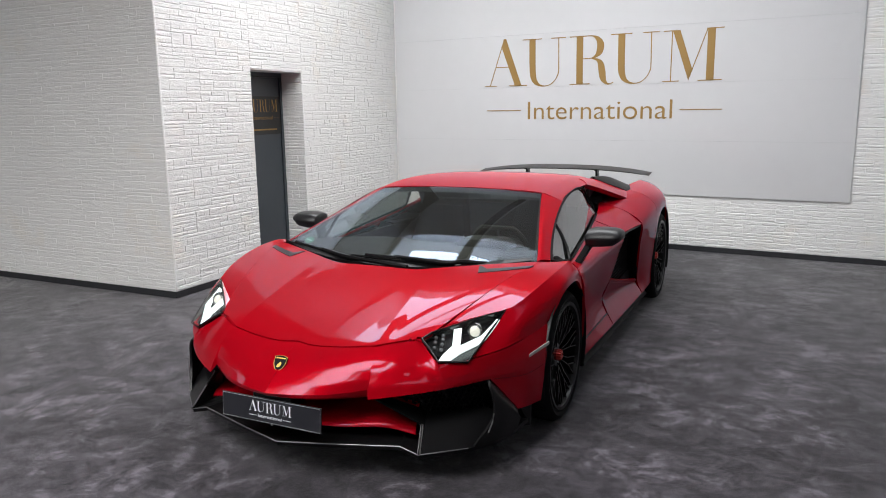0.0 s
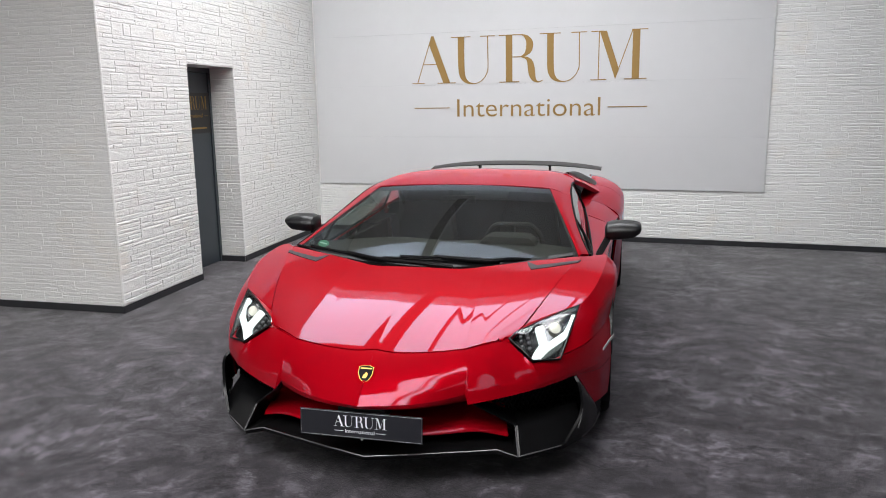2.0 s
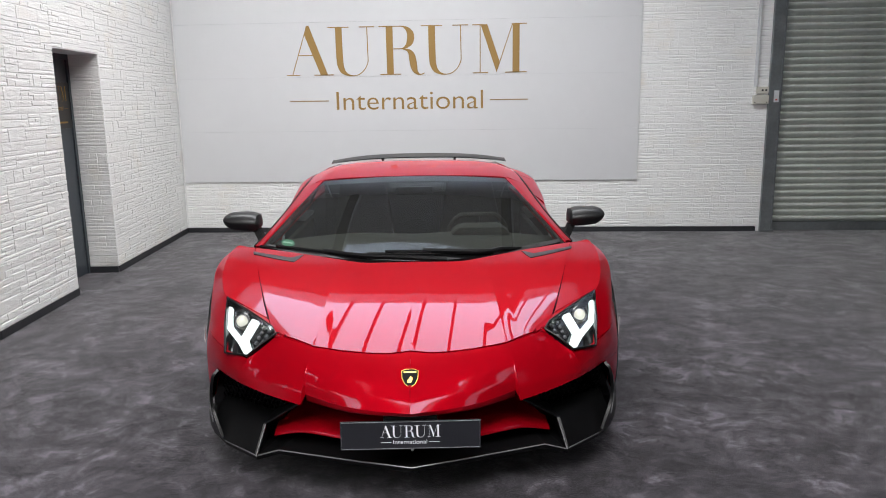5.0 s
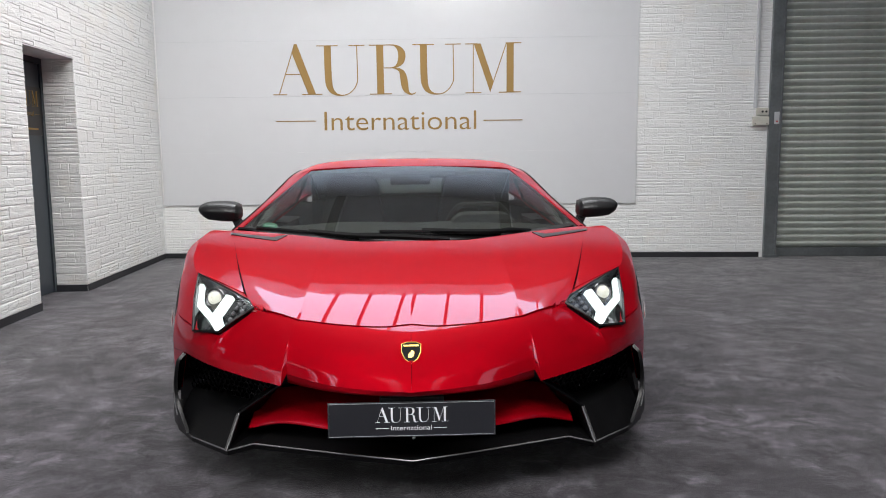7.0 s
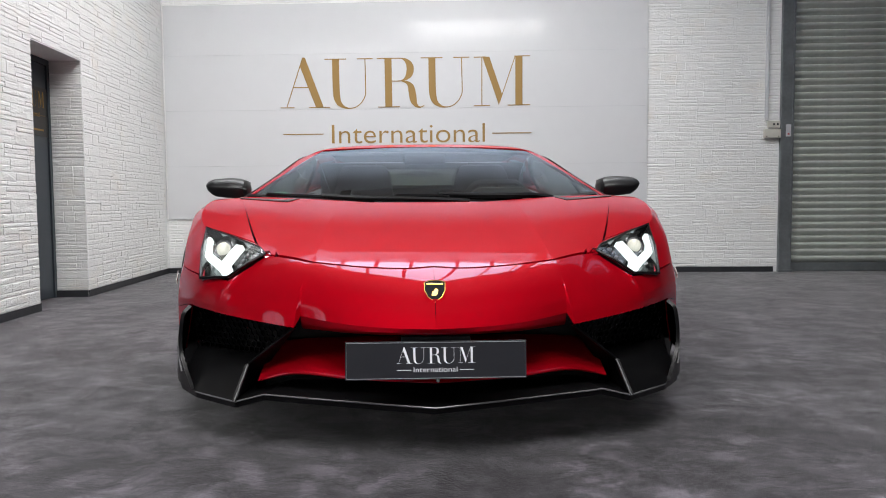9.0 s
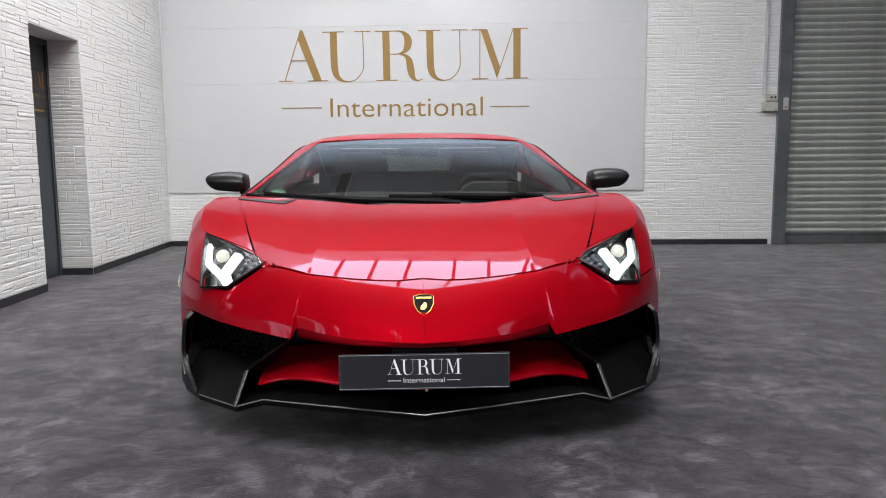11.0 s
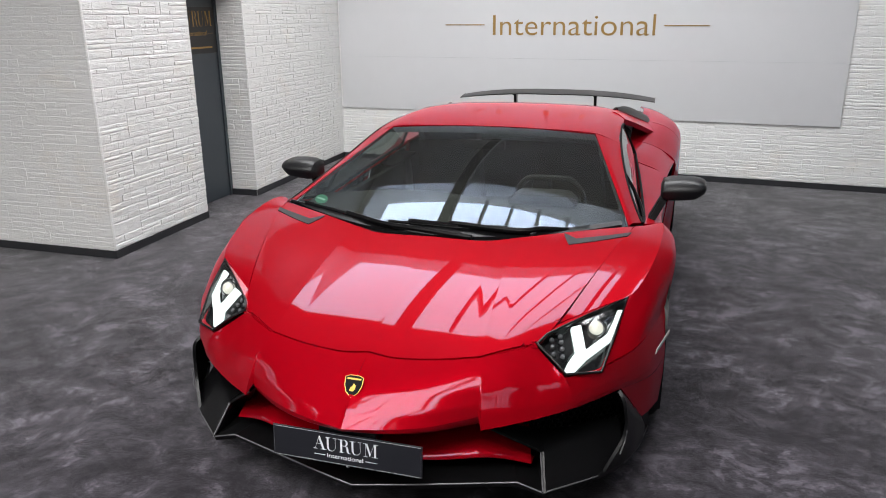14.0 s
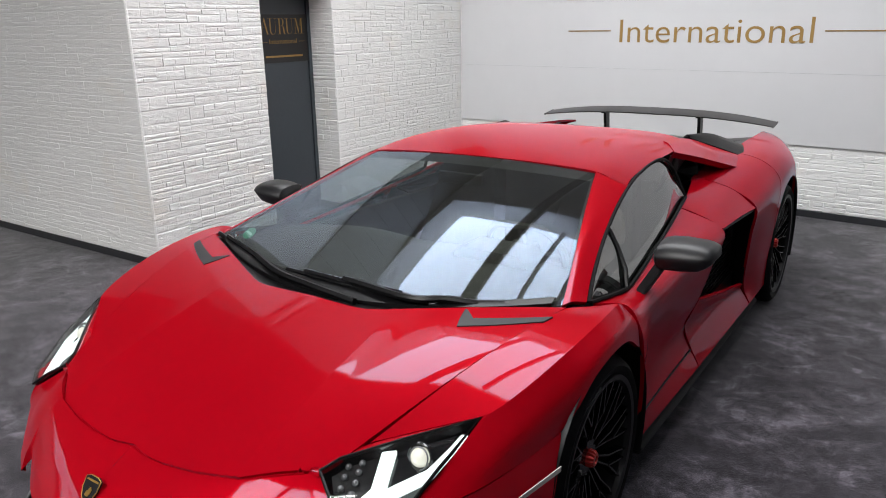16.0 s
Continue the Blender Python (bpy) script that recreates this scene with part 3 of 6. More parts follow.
MARK_THIRD = [([(0.4358, 0.9912), (0.4374, -0.0065)], [0.0282, 0.0282]),
    ([(0.3921, 0.9906), (0.4857, 0.9915)], [0.0036, 0.0036]),
    ([(0.3944, -0.0095), (0.4818, -0.0076)], [0.0036, 0.0036]),
    ([(0.478, 0.9897), (0.495, 0.9812), (0.512, 0.9245), (0.522, 0.8441), (0.5244, 0.756), (0.5197, 0.6561), (0.5073, 0.5764), (0.4872, 0.5269), (0.4517, 0.5239)], [0.0036, 0.0062, 0.0178, 0.0271, 0.029, 0.0263, 0.0139, 0.0046, 0.0036]),
    ([(0.4903, 0.5208), (0.512, 0.4881), (0.5259, 0.4077), (0.5321, 0.2634), (0.5367, 0.1192), (0.546, 0.0229), (0.5615, -0.0215), (0.58, 0.0101)], [0.0039, 0.0116, 0.024, 0.0286, 0.0263, 0.0147, 0.0054, 0.0031])]
MARK_FOURTH = [([(0.611, 0.9892), (0.6114, 0.6253), (0.6125, 0.3373), (0.6156, 0.1852), (0.6257, 0.069), (0.645, -0.0035), (0.669, -0.024), (0.6937, 0.0073), (0.7154, 0.1027), (0.7285, 0.2302), (0.7309, 0.334), (0.7301, 0.6616), (0.7293, 0.9852)], [0.0278, 0.0278, 0.0278, 0.0263, 0.0193, 0.0093, 0.0039, 0.0036, 0.0036, 0.0036, 0.0036, 0.0036, 0.0036]),
    ([(0.5661, 0.9907), (0.6535, 0.9898)], [0.0036, 0.0036]),
    ([(0.6968, 0.9903), (0.7602, 0.9902)], [0.0036, 0.0036])]
MARK_FIFTH = [([(0.8097, 0.9905), (0.809, -0.0074)], [0.0036, 0.0036]),
    ([(0.778, -0.0067), (0.8415, -0.0042)], [0.0036, 0.0036]),
    ([(0.7773, 0.9876), (0.826, 0.9899)], [0.0036, 0.0036]),
    ([(0.8113, 0.9944), (0.8391, 0.9935), (0.8886, 0.238), (0.877, -0.005)], None),
    ([(0.8794, 0.0627), (0.9412, 0.998)], [0.0036, 0.0036]),
    ([(0.9559, 0.9995), (0.9559, 0.0011)], [0.0282, 0.0282]),
    ([(0.9374, 0.9981), (1.0, 1.0)], [0.0036, 0.0036]),
    ([(0.9111, -0.0019), (1.0, 0.002)], [0.0036, 0.0036])]


def mark(width, height, m, mat, parent, depth, name):
    """The firm's mark as flat strokes with thick and thin parts, its lower left corner at m."""
    for strokes in (MARK_FIRST, MARK_SECOND, MARK_THIRD, MARK_FOURTH, MARK_FIFTH):
        for line, widths in strokes:
            p = np.array([(x * width, y * height) for x, y in line])
            if widths is None:  # a plain polygon
                part(name, prism(bmesh.new(), [(*v, 0) for v in p], (0, 0, depth)), mat, parent, smooth=False).matrix_local = m
                continue
            w = np.array(widths) * width
            if len(p) > 2:
                k = np.linspace(0, len(p) - 1, 3 * len(p))
                q = spline([(x, y, v) for (x, y), v in zip(p, w)], len(k))
                p, w = q[:, :2], np.maximum(q[:, 2], 0.0022 * width)
            d = np.gradient(p, axis=0)
            d /= np.linalg.norm(d, axis=1)[:, None]
            n = np.stack([-d[:, 1], d[:, 0]], 1) * w[:, None] / 2
            if len(p) == 2 and abs(d[0, 1]) > 0.3:
                n = np.stack([-np.sign(d[:, 1]) * w / 2, w * 0], 1)
            bm = bmesh.new()
            a = [bm.verts.new((*v, 0)) for v in p + n]
            b = [bm.verts.new((*v, 0)) for v in p - n]
            for i in range(len(p) - 1):
                bm.faces.new((a[i], b[i], b[i + 1], a[i + 1]))
            r = bmesh.ops.extrude_face_region(bm, geom=list(bm.faces))
            for v in r["geom"]:
                if isinstance(v, bmesh.types.BMVert):
                    v.co.z += depth
            bmesh.ops.recalc_face_normals(bm, faces=bm.faces)
            part(name, bm, mat, parent, smooth=False).matrix_local = m


# rounded white bead down the outer corner
bead = obj("trim_corner", lathe(bmesh.new(), [(0.0, 0.075), (0.011, 0.075), (0.011, 3.3), (0.0, 3.3)], 16), STONE)
bead.matrix_world = ROOM @ pose(CORNER_A[0] - 0.002, CORNER_A[1] + 0.001, 0) @ Matrix.Rotation(-math.pi / 2, 4, "Y")
tagged(bead, "rounded white painted corner of a stone-slip wall", "trim", kind="structure")

# the door
door = thing("door_1", "closed anthracite door deep in a stone-clad doorway", "door", "", LEFT, "structure")
part("door_leaf", boxed(D0 + 0.03, D1 - 0.045, DD + 0.012, DD + 0.055, 0.006, DH - 0.05, 0.003), DOORPAINT, door, smooth=False)
bm = bmesh.new()
box(bm, D0, D0 + 0.04, DD, DD + 0.07, 0, DH)
box(bm, D1 - 0.04, D1, DD, DD + 0.07, 0, DH)
box(bm, D0 + 0.04, D1 - 0.04, DD, DD + 0.07, DH - 0.045, DH)
part("door_frame", bm, DOORPAINT, door, smooth=False)
dsign = thing("door_sign", "black door sign with gold print on an anthracite door", "sign", "", LEFT @ pose(1.52, DD + 0.012, 1.345, 90) @ Matrix.Diagonal((1.12, 1.1, 1, 1)))
part("sign_plate", boxed(-0.13, 0.42, 0, 0.36, 0, 0.004, 0.001), SIGNBLACK, dsign, smooth=False)
mark(0.455, 0.115, pose(-0.095, 0.215, 0.004), GOLD, dsign, 0.0015, "gold_stroke")
words("International", 0.036, 0.29, GOLD, dsign, pose(-0.012, 0.142, 0.004), depth=0.0015)
part("gold_rule", boxed(-0.10, -0.03, 0.155, 0.157, 0.004, 0.0055), GOLD, dsign, smooth=False)
part("gold_rule", boxed(0.295, 0.365, 0.155, 0.157, 0.004, 0.0055), GOLD, dsign, smooth=False)
part("gold_line", boxed(-0.06, 0.335, 0.040, 0.054, 0.004, 0.0055), GOLD, dsign, smooth=False)

# the big sign panel: four sheets, gold strokes and lettering; local x along the wall, y up, z into the room
P0 = -3.372
sign = thing("sign_panel", "wide glossy light grey sign panel with gold lettering", "sign", "", BACK @ pose(-P0, 0, 0, 90))
for z0, z1 in ((0.613, 1.2045), (1.2055, 1.8235), (1.8245, 2.4330), (2.4340, 2.985)):
    part("sheet", boxed(-3.345, 2.005, z0, z1, 0.002, 0.020, 0.0006), PANEL, sign, smooth=False)
FRONT = 0.0202


def stroke(poly, name="gold_stroke"):
    part(name, prism(bmesh.new(), [(x, z, FRONT) for x, z in poly], (0, 0, 0.004)), GOLD, sign, smooth=False)


def bar(x0, x1, z0, z1, name="gold_stroke"):
    stroke([(x0, z0), (x1, z0), (x1, z1), (x0, z1)], name)


mark(2.765, 0.53, pose(-2.036, 1.848, FRONT), GOLD, sign, 0.004, "gold_stroke")
bar(-2.015, -1.561, 1.548, 1.558, "gold_rule")
bar(0.314, 0.746, 1.538, 1.548, "gold_rule")
words("International", 0.207, 1.70, GOLD, sign, pose(-1.467, 1.446, FRONT), depth=0.004)

# roller gate
gate = thing("roller_gate", "grey-green steel roller shutter gate, closed", "gate", "", BACK @ pose(-P0, 0, 0), "structure")
prof = [(0.044, 0.000), (0.030, 0.010), (0.010, 0.026), (0.000, 0.042), (0.000, 0.054), (0.008, 0.064), (0.034, 0.068), (0.044, 0.074)]
slat_bm = bmesh.new()
ra = [slat_bm.verts.new((3.52, y, z)) for y, z in prof]
rb = [slat_bm.verts.new((7.6, y, z)) for y, z in prof]
rc = [slat_bm.verts.new((3.52, 0.045, z)) for y, z in (prof[0], prof[-1])]
for k in range(len(prof) - 1):
    slat_bm.faces.new((ra[k], rb[k], rb[k + 1], ra[k + 1]))
slat_bm.faces.new(ra[::-1] + rc)
slat = part("slat", slat_bm, SLAT, gate)
slat.location = (0, 0.035, 0.10)
for k in range(1, 45):
    s = slat.copy()
    scene.collection.objects.link(s)
    s.location = (0, 0.035 + 0.0006 * math.sin(k * 7.1), 0.10 + k * 0.0745)
part("bottom_bar", boxed(3.52, 7.6, 0.03, 0.075, 0.004, 0.098, 0.004), STEEL, gate, smooth=False)
part("backing", boxed(3.46, 7.6, 0.11, 0.14, 0.0, GH), BEAM, gate, smooth=False)
bm = bmesh.new()
box(bm, 3.43, 3.452, -0.045, 0.06, 0.0, GH, 0.003)
box(bm, 3.453, 3.545, -0.040, -0.030, 0.0, GH, 0.002)
box(bm, 3.546, 3.566, -0.045, 0.03, 0.0, GH, 0.003)
part("guide_rail", bm, STEEL, gate, "dull galvanised steel guide rail", False)
part("foot_plate", boxed(3.425, 3.575, -0.06, -0.046, 0.0, 0.03, 0.002), STEEL, gate, smooth=False)
part("label_tag", boxed(3.482, 3.537, -0.0445, -0.0402, 1.47, 1.60, 0.001), CONDUIT, gate, "pale label with a red print", False)
part("red_print", boxed(3.50, 3.52, -0.0465, -0.0447, 1.49, 1.505), REDTAG, gate, smooth=False)

FIX = BACK @ pose(-P0, -0.012, 0)
duct = thing("cable_conduit", "pale grey cable conduit on a white stone-slip wall", "conduit", "", FIX)
part("channel", boxed(3.262, 3.298, -0.018, 0.0, 1.645, 4.5, 0.003), CONDUIT, duct, smooth=False)
part("clip", boxed(3.258, 3.302, -0.021, -0.0185, 2.6, 2.64), CONDUIT, duct, smooth=False)
sw = thing("gate_switch", "ivory push-button switch on a white stone-slip wall", "switch", "", FIX)
part("housing", boxed(3.292, 3.42, -0.035, 0.0, 1.566, 1.642, 0.004), IVORY, sw, smooth=False)
for x in (3.352, 3.392):
    b = bmesh.new()
    lathe(b, [(0.0, 0.006), (0.011, 0.006), (0.012, 0.0)], 16, "z")
    ob = part("button", b, DARKHOLE, sw)
    ob.matrix_local = pose(x, -0.035, 1.604, 90)
jb = thing("junction_box", "ivory plastic junction box on a white stone-slip wall", "junction box", "", FIX)
part("housing", boxed(3.252, 3.423, -0.045, 0.0, 1.456, 1.552, 0.005), IVORY, jb, smooth=False)
for x in (3.275, 3.40):
    b = bmesh.new()
    lathe(b, [(0.0, 0.002), (0.006, 0.002), (0.0065, 0.0)], 12, "z")
    ob = part("screw", b, DARKHOLE, jb)
    ob.matrix_local = pose(x, -0.045, 1.472, 90)


def honeycomb(bm, origin, ux, uz, nx, nz, cell, ok, thick=0.0035, deep=(0, 0.012, 0)):
    """Hexagonal bars over a parallelogram; ok(x, z) tells where cells stand."""
    origin, ux, uz, deep = Vector(origin), Vector(ux), Vector(uz), Vector(deep)
    for i in range(nx):
        for k in range(nz):
            x = (i + 0.5 * (k % 2)) * cell
            z = k * cell * 0.866
            if not ok(x, z):
                continue
            rin, rout = cell * 0.5 - thick * 0.5, cell * 0.5 + thick * 0.4
            ang = [math.pi / 6 + q * math.pi / 3 for q in range(6)]
            sc = 1 / math.cos(math.pi / 6)
            a = [bm.verts.new(origin + ux * (x + rin * sc * math.cos(t)) + uz * (z + rin * sc * math.sin(t))) for t in ang]
            b = [bm.verts.new(origin + ux * (x + rout * sc * math.cos(t)) + uz * (z + rout * sc * math.sin(t))) for t in ang]
            c = [bm.verts.new(v.co + deep) for v in a]
            for q in range(6):
                j = (q + 1) % 6
                bm.faces.new((a[q], a[j], b[j], b[q]))
                bm.faces.new((a[q], c[q], c[j], a[j]))
    return bm


# ---- the car: y = 0 at the front axle, 2.70 at the rear axle ----
car = thing("sports_car", "low wedge-shaped red sports car with black trim and lit headlights", "car")


def panel(name, grids, mat=RED, sides="nsew", both=False, label="", res=(14, 14), flange=0.014, parent=car, gap=0.0016, du=0, dv=0):
    """A body panel out of control nets; both: left and right halves in one mesh, else one object a side."""
    made = []
    for mirror in (False, True):
        if both and mirror:
            continue
        bm = bmesh.new()
        for k, rows in enumerate(grids):
            g = net(rows, *res, du, dv)
            s = sides[k] if isinstance(sides, (list, tuple)) else sides
            skin(bm, g, flange, gap, s, mirror=mirror)
            if both:
                skin(bm, g, flange, gap, s, mirror=True)
        if both or len(grids) > 1:
            bmesh.ops.remove_doubles(bm, verts=bm.verts, dist=1.5e-4)
        made.append(part(name, bm, mat, parent, label))
    return made


# hood: middle field and outer fields meet in a crease
H_MID = [[(0, -0.951, 0.580), (0.097, -0.964, 0.569), (0.24, -0.950, 0.583), (0.38, -0.918, 0.598)],
         [(0, -0.865, 0.6120), (0.099, -0.865, 0.6105), (0.238, -0.862, 0.6160), (0.376, -0.840, 0.6270)],
         [(0, -0.76, 0.6505), (0.10, -0.757, 0.6505), (0.235, -0.75, 0.6555), (0.372, -0.745, 0.6610)],
         [(0, -0.55, 0.7165), (0.11, -0.55, 0.7160), (0.23, -0.55, 0.7170), (0.360, -0.545, 0.7180)],
         [(0, -0.39, 0.7565), (0.12, -0.39, 0.7565), (0.24, -0.385, 0.760), (0.355, -0.36, 0.766)],
         [(0, -0.242, 0.783), (0.12, -0.248, 0.783), (0.24, -0.245, 0.786), (0.350, -0.20, 0.793)]]
H_OUT = [[(0.38, -0.918, 0.598), (0.47, -0.868, 0.606), (0.547, -0.805, 0.612)],
         [(0.376, -0.840, 0.6270), (0.482, -0.800, 0.6315), (0.573, -0.755, 0.6310)],
         [(0.372, -0.745, 0.6610), (0.495, -0.72, 0.6585), (0.608, -0.694, 0.6515)],
         [(0.360, -0.545, 0.7180), (0.53, -0.49, 0.7230), (0.690, -0.44, 0.731)],
         [(0.355, -0.36, 0.766), (0.55, -0.28, 0.778), (0.747, -0.215, 0.786)],
         [(0.350, -0.20, 0.793), (0.580, -0.075, 0.803), (0.812, 0.035, 0.809)]]


def hood_line(y):
    """Height of the hood's middle at y: the slope eases evenly from 22 degrees at the nose to 8.5 at the cowl."""
    ys = np.linspace(-0.98, 0.10, 200)
    pitch = np.radians(np.interp(ys, [-0.951, -0.16], [21.8, 8.5]))
    z = np.concatenate([[0], np.cumsum(np.tan((pitch[1:] + pitch[:-1]) / 2) * np.diff(ys))])
    return np.interp(y, ys, z) - np.interp(-0.951, ys, z) + 0.580


def hood_fields(nu=44, nv=22):
    """Both fields of the hood's left half: a faint fold at the middle, a swage where the fields meet."""
    lane = lambda x, y: x * np.interp(y, [-0.95, -0.45], [0.014, 0.010]) - 0.022 * x ** 2
    run = np.linspace(0, 1, nu)[:, None]
    smooth_end, smooth_nose = spline(H_MID[-1], 60), spline(H_MID[0], 60)
    x = np.linspace(0, 1, nv)[None, :] * (0.38 + (0.35 - 0.38) * run)
    y0 = np.interp(x, smooth_nose[:, 0], smooth_nose[:, 1])
    y1 = np.interp(x, smooth_end[:, 0], smooth_end[:, 1])
    y = y0 + (y1 - y0) * run
    inner = np.stack([x, y, hood_line(y) + lane(x, y)], 2)
    g = net(H_OUT, nu, nv, 3, 1)
    g[:, 0, :2] = inner[:, -1, :2]
    for c in range(1, nv):
        g[:, c, :2] = inner[:, -1, :2] + (g[:, -1, :2] - inner[:, -1, :2]) * c / (nv - 1)
    seam, rim = g[:, :1, 0], g[:, -1:, 0]
    flat = hood_line(g[:, :, 1]) + lane(seam, g[:, :, 1])
    fall = (g[:, -1:, 2] - flat[:, -1:]) / (rim - seam)
    fall = np.polyval(np.polyfit(run[:, 0], fall[:, 0], 3), run)
    across = (g[:, :, 0] - seam) / (rim - seam)
    g[:, :, 2] = flat + fall * (rim - seam) * (0.5 * across + 0.5 * across ** 3)
    swell = np.minimum(1, run * 4) * np.minimum(1, (1 - run) * 5)
    for q in (inner, g):
        q[:, :, 2] += 0.0017 * swell * np.maximum(0, 1 - np.abs(q[:, :, 0] - seam) / 0.05)
    return [inner, g]


HOOD_POINTS = hood_fields()[1].reshape(-1, 3)


def on_hood(x, y, lift):
    """A point over the hood's outer field."""
    d = (HOOD_POINTS[:, 0] - x) ** 2 + (HOOD_POINTS[:, 1] - y) ** 2
    k = np.argsort(d)[:4]
    w = 1 / (d[k] + 1e-6)
    return float((HOOD_POINTS[k, 2] * w).sum() / w.sum()) + lift


bm = bmesh.new()
on_crease = []
for k, g in enumerate(hood_fields()):
    for q in (False, True):
        skin(bm, g, 0.014, 0.0012, "nse" if k else "ns", mirror=q)
    on_crease += list(g[2:-1, 0])
bmesh.ops.remove_doubles(bm, verts=bm.verts, dist=1.5e-4)
pts = np.array(on_crease)
sharp = {v for v in bm.verts if np.min(np.sum((pts - [abs(v.co.x), v.co.y, v.co.z]) ** 2, axis=1)) < 1e-7}
for e in bm.edges:
    if e.verts[0] in sharp and e.verts[1] in sharp:
        e.smooth = False
part("hood", bm, RED, car)

# painted ledge under the hood's front joint
bm = bmesh.new()
for q in (1, -1):
    for g in hood_fields():
        line = g[0]
        skin(bm, np.stack([line + [0, 0.035, 0.002], line + [0, 0.0, -0.009], line + [0, -0.010, -0.030]]) * [q, 1, 1], 0, 0, "")
part("hood_ledge", bm, RED, car)

# front bumper: middle, folds and outer parts, each a crowned sheet between its joint and its lower edge
B_JOINT = [(0, -0.955, 0.577), (0.097, -0.967, 0.573), (0.24, -0.954, 0.580), (0.388, -0.921, 0.593)]
B_EDGE = [(0, -1.196, 0.4215), (0.14, -1.160, 0.4215), (0.27, -1.112, 0.427), (0.404, -1.034, 0.440)]
B_LIP = [B_EDGE,
         [(0, -1.168, 0.400), (0.14, -1.145, 0.399), (0.27, -1.098, 0.400), (0.404, -1.012, 0.404)],
         [(0, -1.04, 0.385), (0.13, -1.03, 0.385), (0.27, -0.99, 0.385), (0.404, -0.95, 0.385)]]
O_JOINT = [[(0.391, -0.922, 0.592), (0.47, -0.872, 0.604), (0.547, -0.810, 0.607)], [(0.547, -0.810, 0.607), (0.600, -0.840, 0.570), (0.655, -0.872, 0.534)],
           [(0.655, -0.872, 0.534), (0.711, -0.828, 0.537), (0.767, -0.784, 0.541), (0.880, -0.60, 0.560), (0.956, -0.30, 0.592)]]
O_EDGE = [[(0.421, -1.063, 0.408), (0.50, -1.020, 0.415), (0.58, -0.968, 0.421)], [(0.58, -0.968, 0.421), (0.640, -0.922, 0.4255), (0.70, -0.870, 0.430)],
          [(0.70, -0.870, 0.430), (0.765, -0.797, 0.434), (0.83, -0.715, 0.438), (0.925, -0.53, 0.41), (0.972, -0.372, 0.42)]]
B_TAIL = [[(0.83, -0.715, 0.438), (0.925, -0.53, 0.41), (0.972, -0.372, 0.42)],
          [(0.862, -0.645, 0.36), (0.928, -0.52, 0.33), (0.968, -0.388, 0.335)],
          [(0.905, -0.56, 0.255), (0.930, -0.50, 0.250), (0.960, -0.40, 0.245)]]


def crowned(top, low, crown, n=22, m=14):
    """A sheet between two lines: curved above, then a flat lower facet that rounds over to the edge."""
    a, b = spline(top, m), spline(low, m)
    v = np.linspace(0, 1, n)
    swell = np.where(v < 0.55, 1 - (1 - v / 0.55) ** 2, np.where(v < 0.82, 1 - 0.33 * (v - 0.55) / 0.27, 0.67 * (1 - v) / 0.18))
    across = b - a
    out = np.cross(across, np.gradient(a + b, axis=0))
    out /= np.linalg.norm(out, axis=1, keepdims=True)
    out *= np.sign(np.sum(out * (a + b - 2 * CENTRE), axis=1, keepdims=True))
    return a[None] + across[None] * v[:, None, None] + out[None] * swell[:, None, None] * np.linspace(*crown, m)[None, :, None]


def bumper_fields():
    """Middle, the fold that opens downwards, and three outer sheets round the headlight's corner."""
    mid = crowned(B_JOINT, B_EDGE, (0.014, 0.023))
    outer = [crowned(t, l, c) for t, l, c in zip(O_JOINT, O_EDGE, ((0.022, 0.022), (0.022, 0.012), (0.012, 0.005)))]
    n, m = mid.shape[:2]
    open_ = np.clip((np.linspace(0, 1, n) - 0.25) / 0.75, 0, 1)[:, None]
    start = mid[:, -1] + (outer[0][:, 0] - mid[:, -1]) * open_
    outer[0] += (start - outer[0][:, 0])[:, None] * (1 - np.linspace(0, 1, m))[None, :, None] ** 2
    for p, q in zip(outer, outer[1:]):
        shared = (p[:, -1] + q[:, 0]) / 2
        p += (shared - p[:, -1])[:, None] * np.linspace(0, 1, m)[None, :, None] ** 2
        q += (shared - q[:, 0])[:, None] * (1 - np.linspace(0, 1, m))[None, :, None] ** 2
    return [mid, np.stack([mid[:, -1], outer[0][:, 0]], 1), *outer]


bm = bmesh.new()
lines = []
for k, g in enumerate(bumper_fields()):
    for q in (False, True):
        skin(bm, g, 0.014, 0.0016, ("n", "", "ns", "ns", "nse")[k], mirror=q)
    if k < 2:
        lines += list(g[8:, -1])
for q in (False, True):
    skin(bm, net(B_LIP, 8, 14), 0.014, 0.0016, "s", mirror=q)
lines += list(spline(B_EDGE, 14))
bmesh.ops.remove_doubles(bm, verts=bm.verts, dist=1.5e-4)
pts = np.array(lines)
sharp = {v for v in bm.verts if np.min(np.sum((pts - [abs(v.co.x), v.co.y, v.co.z]) ** 2, axis=1)) < 1e-7}
for e in bm.edges:
    if e.verts[0] in sharp and e.verts[1] in sharp:
        e.smooth = False
part("front_bumper", bm, RED, car)
panel("bumper_side", [B_TAIL], sides="wse", res=(10, 14))

